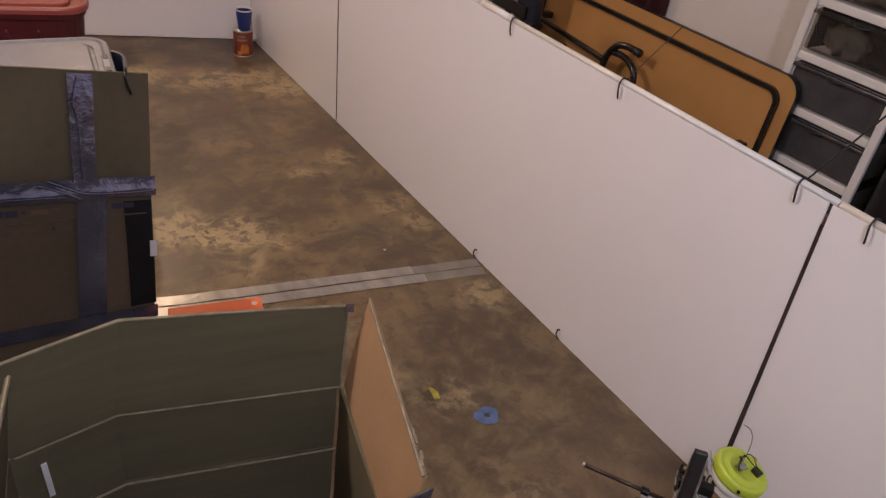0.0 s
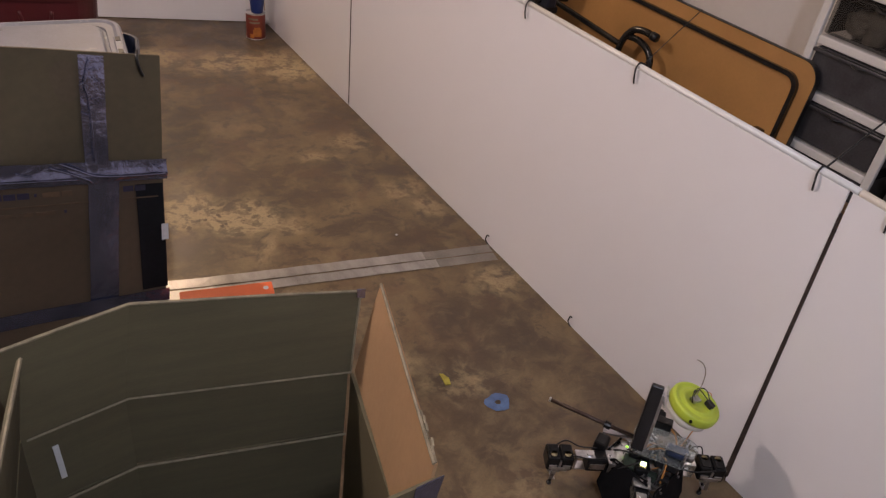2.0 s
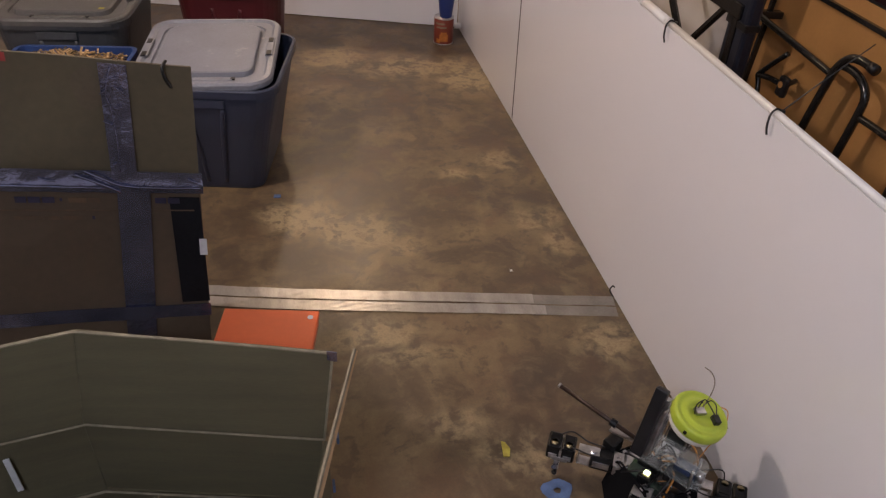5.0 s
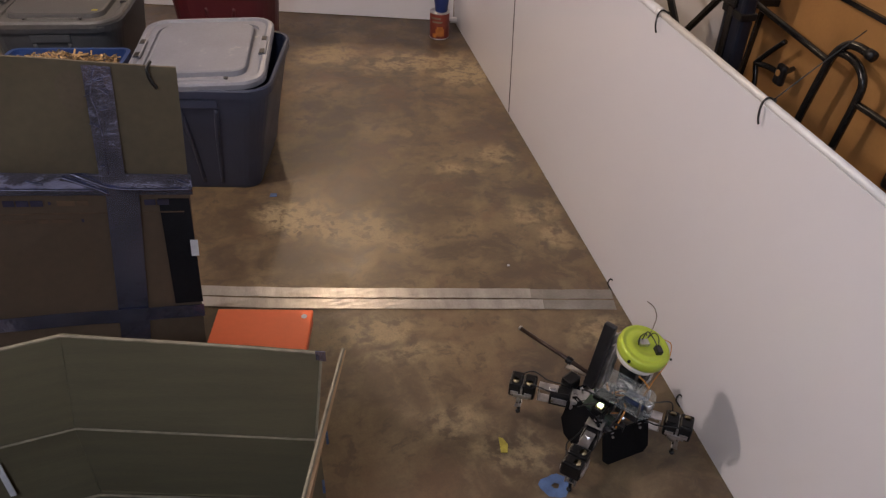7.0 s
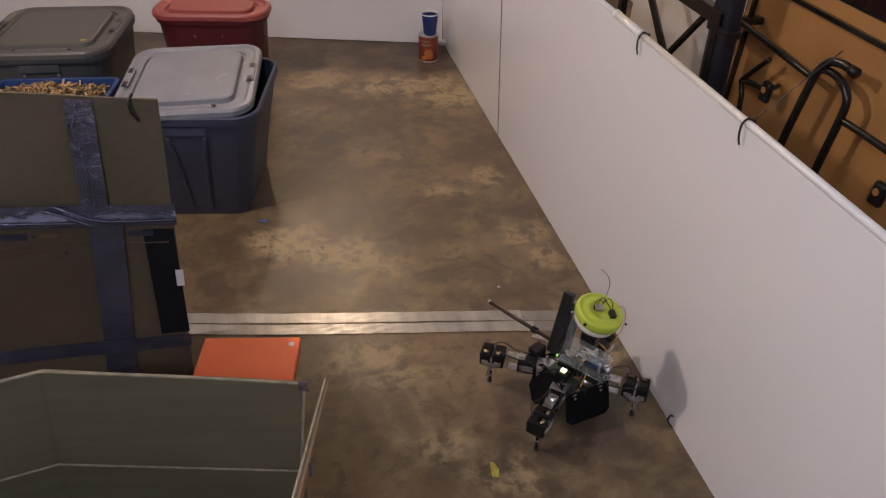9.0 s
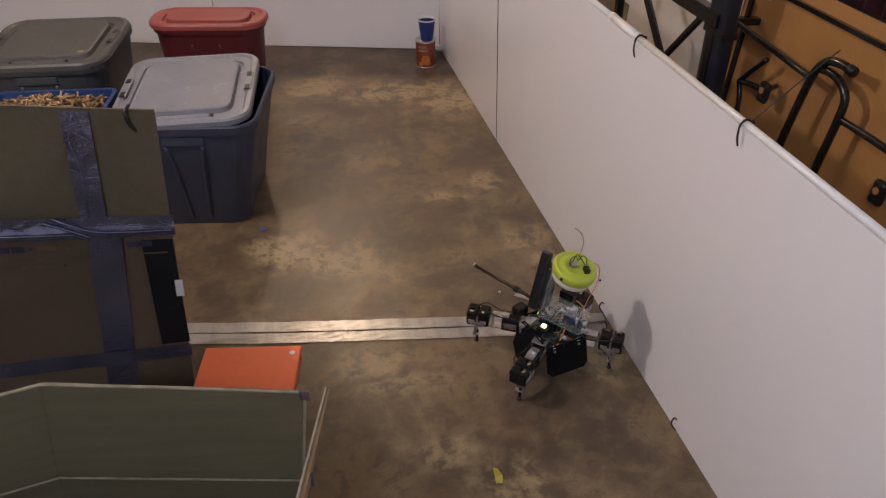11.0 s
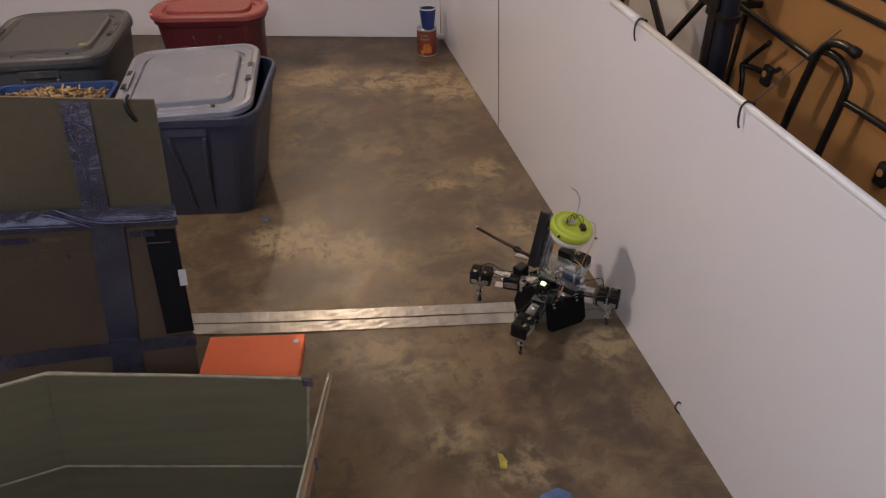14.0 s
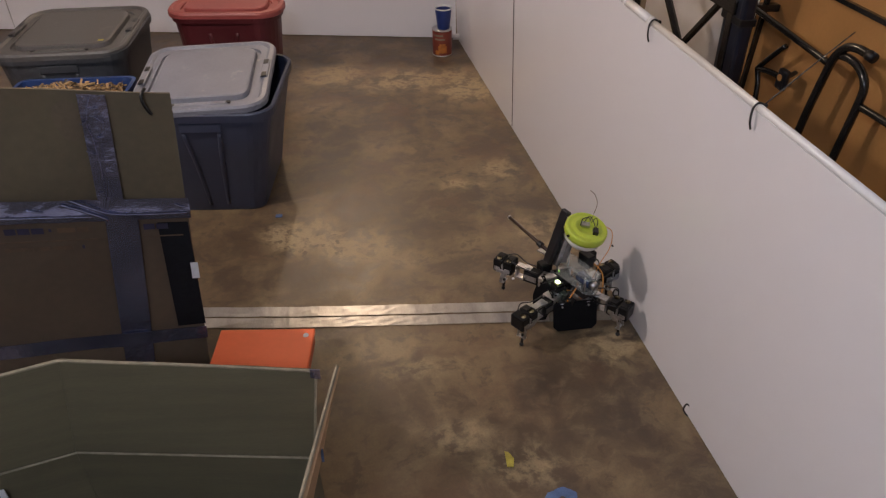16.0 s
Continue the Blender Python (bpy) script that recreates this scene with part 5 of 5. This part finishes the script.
def leg(robot_ob, reach):
    """One leg, built along local x from the hip at the body's middle: hip bracket, double servo, shin and foot."""
    e = new("leg")
    e.empty_display_size = 0.03
    e.parent = robot_ob
    k = reach
    br = bmesh.new()
    box(br, k - 0.066, 0, 0.122, 0.050, 0.026, 0.003, bevel=0.001)
    box(br, k - 0.066, 0, 0.080, 0.050, 0.026, 0.003, bevel=0.001)
    box(br, k - 0.043, 0, 0.101, 0.003, 0.026, 0.044)
    rod(br, (k - 0.078, 0, 0.123), (k - 0.078, 0, 0.129), 0.009, 12)
    part("hip_bracket", br, M_ALU, e, "drilled aluminium bracket")
    part("hip_servo", box(bmesh.new(), k - 0.098, 0, 0.099, 0.052, 0.036, 0.040, bevel=0.003), M_SERVO, e, "black servo")
    for s in (-1, 1):
        sv = part("knee_servo", box(bmesh.new(), k + s * 0.0175, 0, 0.108, 0.033, 0.050, 0.046, bevel=0.005), M_SERVO, e, "black servo with a silver horn")
        part("horn", rod(bmesh.new(), (k + s * 0.0175, 0.010, 0.1295), (k + s * 0.0175, 0.010, 0.1335), 0.0085, 14), M_HORN, sv, "round brass servo horn", smooth=True)
        part("servo_rib", box(bmesh.new(), k + s * 0.0175, -0.026, 0.100, 0.020, 0.003, 0.014, bevel=0.001), M_ALU, sv)
        part("servo_rib", box(bmesh.new(), k + s * 0.0175, 0.026, 0.100, 0.020, 0.003, 0.014, bevel=0.001), M_ALU, sv)
        part("servo_step", box(bmesh.new(), k + s * 0.0175, -0.004, 0.1315, 0.024, 0.030, 0.004, bevel=0.001), M_SERVO, sv)
    mid = bmesh.new()
    box(mid, k, 0, 0.100, 0.006, 0.052, 0.040, bevel=0.001)
    box(mid, k, -0.027, 0.094, 0.040, 0.003, 0.012, bevel=0.001)
    box(mid, k, 0.027, 0.094, 0.040, 0.003, 0.012, bevel=0.001)
    part("servo_frame", mid, M_ALU, e, "aluminium frame between the servos")
    part("shin_horn", turned([(0.010, 0.066), (0.0135, 0.068), (0.0135, 0.083), (0.011, 0.086)], 18), M_STEEL, e, "round grey steel horn", smooth=True).location = (k - 0.006, -0.006, 0)
    sh = bmesh.new()
    for q in (-1, 1):
        box(sh, 0, 0, 0, 0.010, 0.0025, 0.052, m=pose(k + 0.006, q * 0.013, 0.062, 0, -8, 0), bevel=0.0008)
    box(sh, 0, 0, 0, 0.012, 0.028, 0.003, m=pose(k + 0.004, 0, 0.038, 0, 0, 0), bevel=0.001)
    part("shin_bracket", sh, M_ALU, e, "aluminium shin bracket")
    part("shin", R((k + 0.003, 0, 0.046), (k + 0.005, 0, 0.004), 0.0042, seg=10), M_SERVO, e, "black shin rod", smooth=True)
    ft = bmesh.new()
    bmesh.ops.create_uvsphere(ft, u_segments=12, v_segments=8, radius=0.007, matrix=Matrix.Translation((k + 0.005, 0, 0.007)))
    part("foot", ft, M_BLACKPLASTIC, e, "black rubber foot", smooth=True)
    hb = bmesh.new()
    for q in (-1, 1):
        box(hb, k - 0.098, q * 0.0195, 0.099, 0.040, 0.003, 0.018, bevel=0.0008)
        rod(hb, (k - 0.088, q * 0.008, 0.119), (k - 0.088, q * 0.008, 0.123), 0.004, 8)
    part("hip_plate", hb, M_ALU, e, "aluminium hip plates with screws")
    part("leg_wire", T([(k + 0.01, -0.02, 0.125), (k - 0.02, -0.034, 0.132), (k - 0.06, -0.028, 0.118), (k - 0.10, -0.018, 0.126)], 0.002, 5), M_BLACKPLASTIC, e, smooth=True)
    part("leg_wire", T([(k - 0.02, 0.02, 0.13), (k - 0.03, 0.03, 0.15), (k - 0.07, 0.025, 0.135), (k - 0.12, 0.01, 0.12)], 0.0018, 5), M_BLACKPLASTIC, e, smooth=True)
    return e


ROBOT, ROBOT_LEGS = robot()

# seconds, x, y, turn
STEPS = [(0, -0.274, -0.083, 0), (0.5, -0.282, -0.056, 0), (1, -0.277, 0.001, 0), (1.5, -0.276, 0.048, 0), (2, -0.269, 0.099, 0), (2.5, -0.265, 0.151, 0),
         (3, -0.26, 0.205, 0), (3.5, -0.249, 0.257, 0), (4, -0.235, 0.317, 0), (4.5, -0.217, 0.384, 0), (5, -0.221, 0.443, 0), (5.2, -0.224, 0.467, 0),
         (6.3, -0.243, 0.574, 0), (7.5, -0.26, 0.683, 0), (8, -0.263, 0.734, 0), (8.2, -0.257, 0.752, 0), (9.2, -0.252, 0.86, 0), (10.3, -0.248, 0.973, 0),
         (10.5, -0.24, 0.993, 0), (11, -0.244, 1.037, 0), (11.5, -0.257, 1.058, 0), (12, -0.254, 1.096, 0), (12.5, -0.24, 1.112, 0), (13, -0.217, 1.129, 1),
         (13.5, -0.201, 1.149, 7), (14, -0.212, 1.163, 0), (14.5, -0.198, 1.163, 0), (15, -0.197, 1.157, -8), (15.5, -0.197, 1.155, -16), (16, -0.19, 1.156, -16)]


def motions():
    walk(ROBOT, [(t, pose(x, y, 0.0, 0, 0, a)) for t, x, y, a in STEPS])
    # trot: opposite legs swing and lift by turns while it walks
    for i, (ob, ang) in enumerate(ROBOT_LEGS):
        rows = []
        t = 0.0
        while t <= 16.001:
            ph = math.sin(2 * math.pi * (t / 1.0) + (math.pi if i % 2 else 0))
            up = max(0.0, math.cos(2 * math.pi * (t / 1.0) + (math.pi if i % 2 else 0)))
            rows.append((t, pose(0, 0, 0.012 * up, 0, 0, ang + 7 * ph)))
            t = round(t + 0.25, 2)
        walk(ob, rows)


motions()
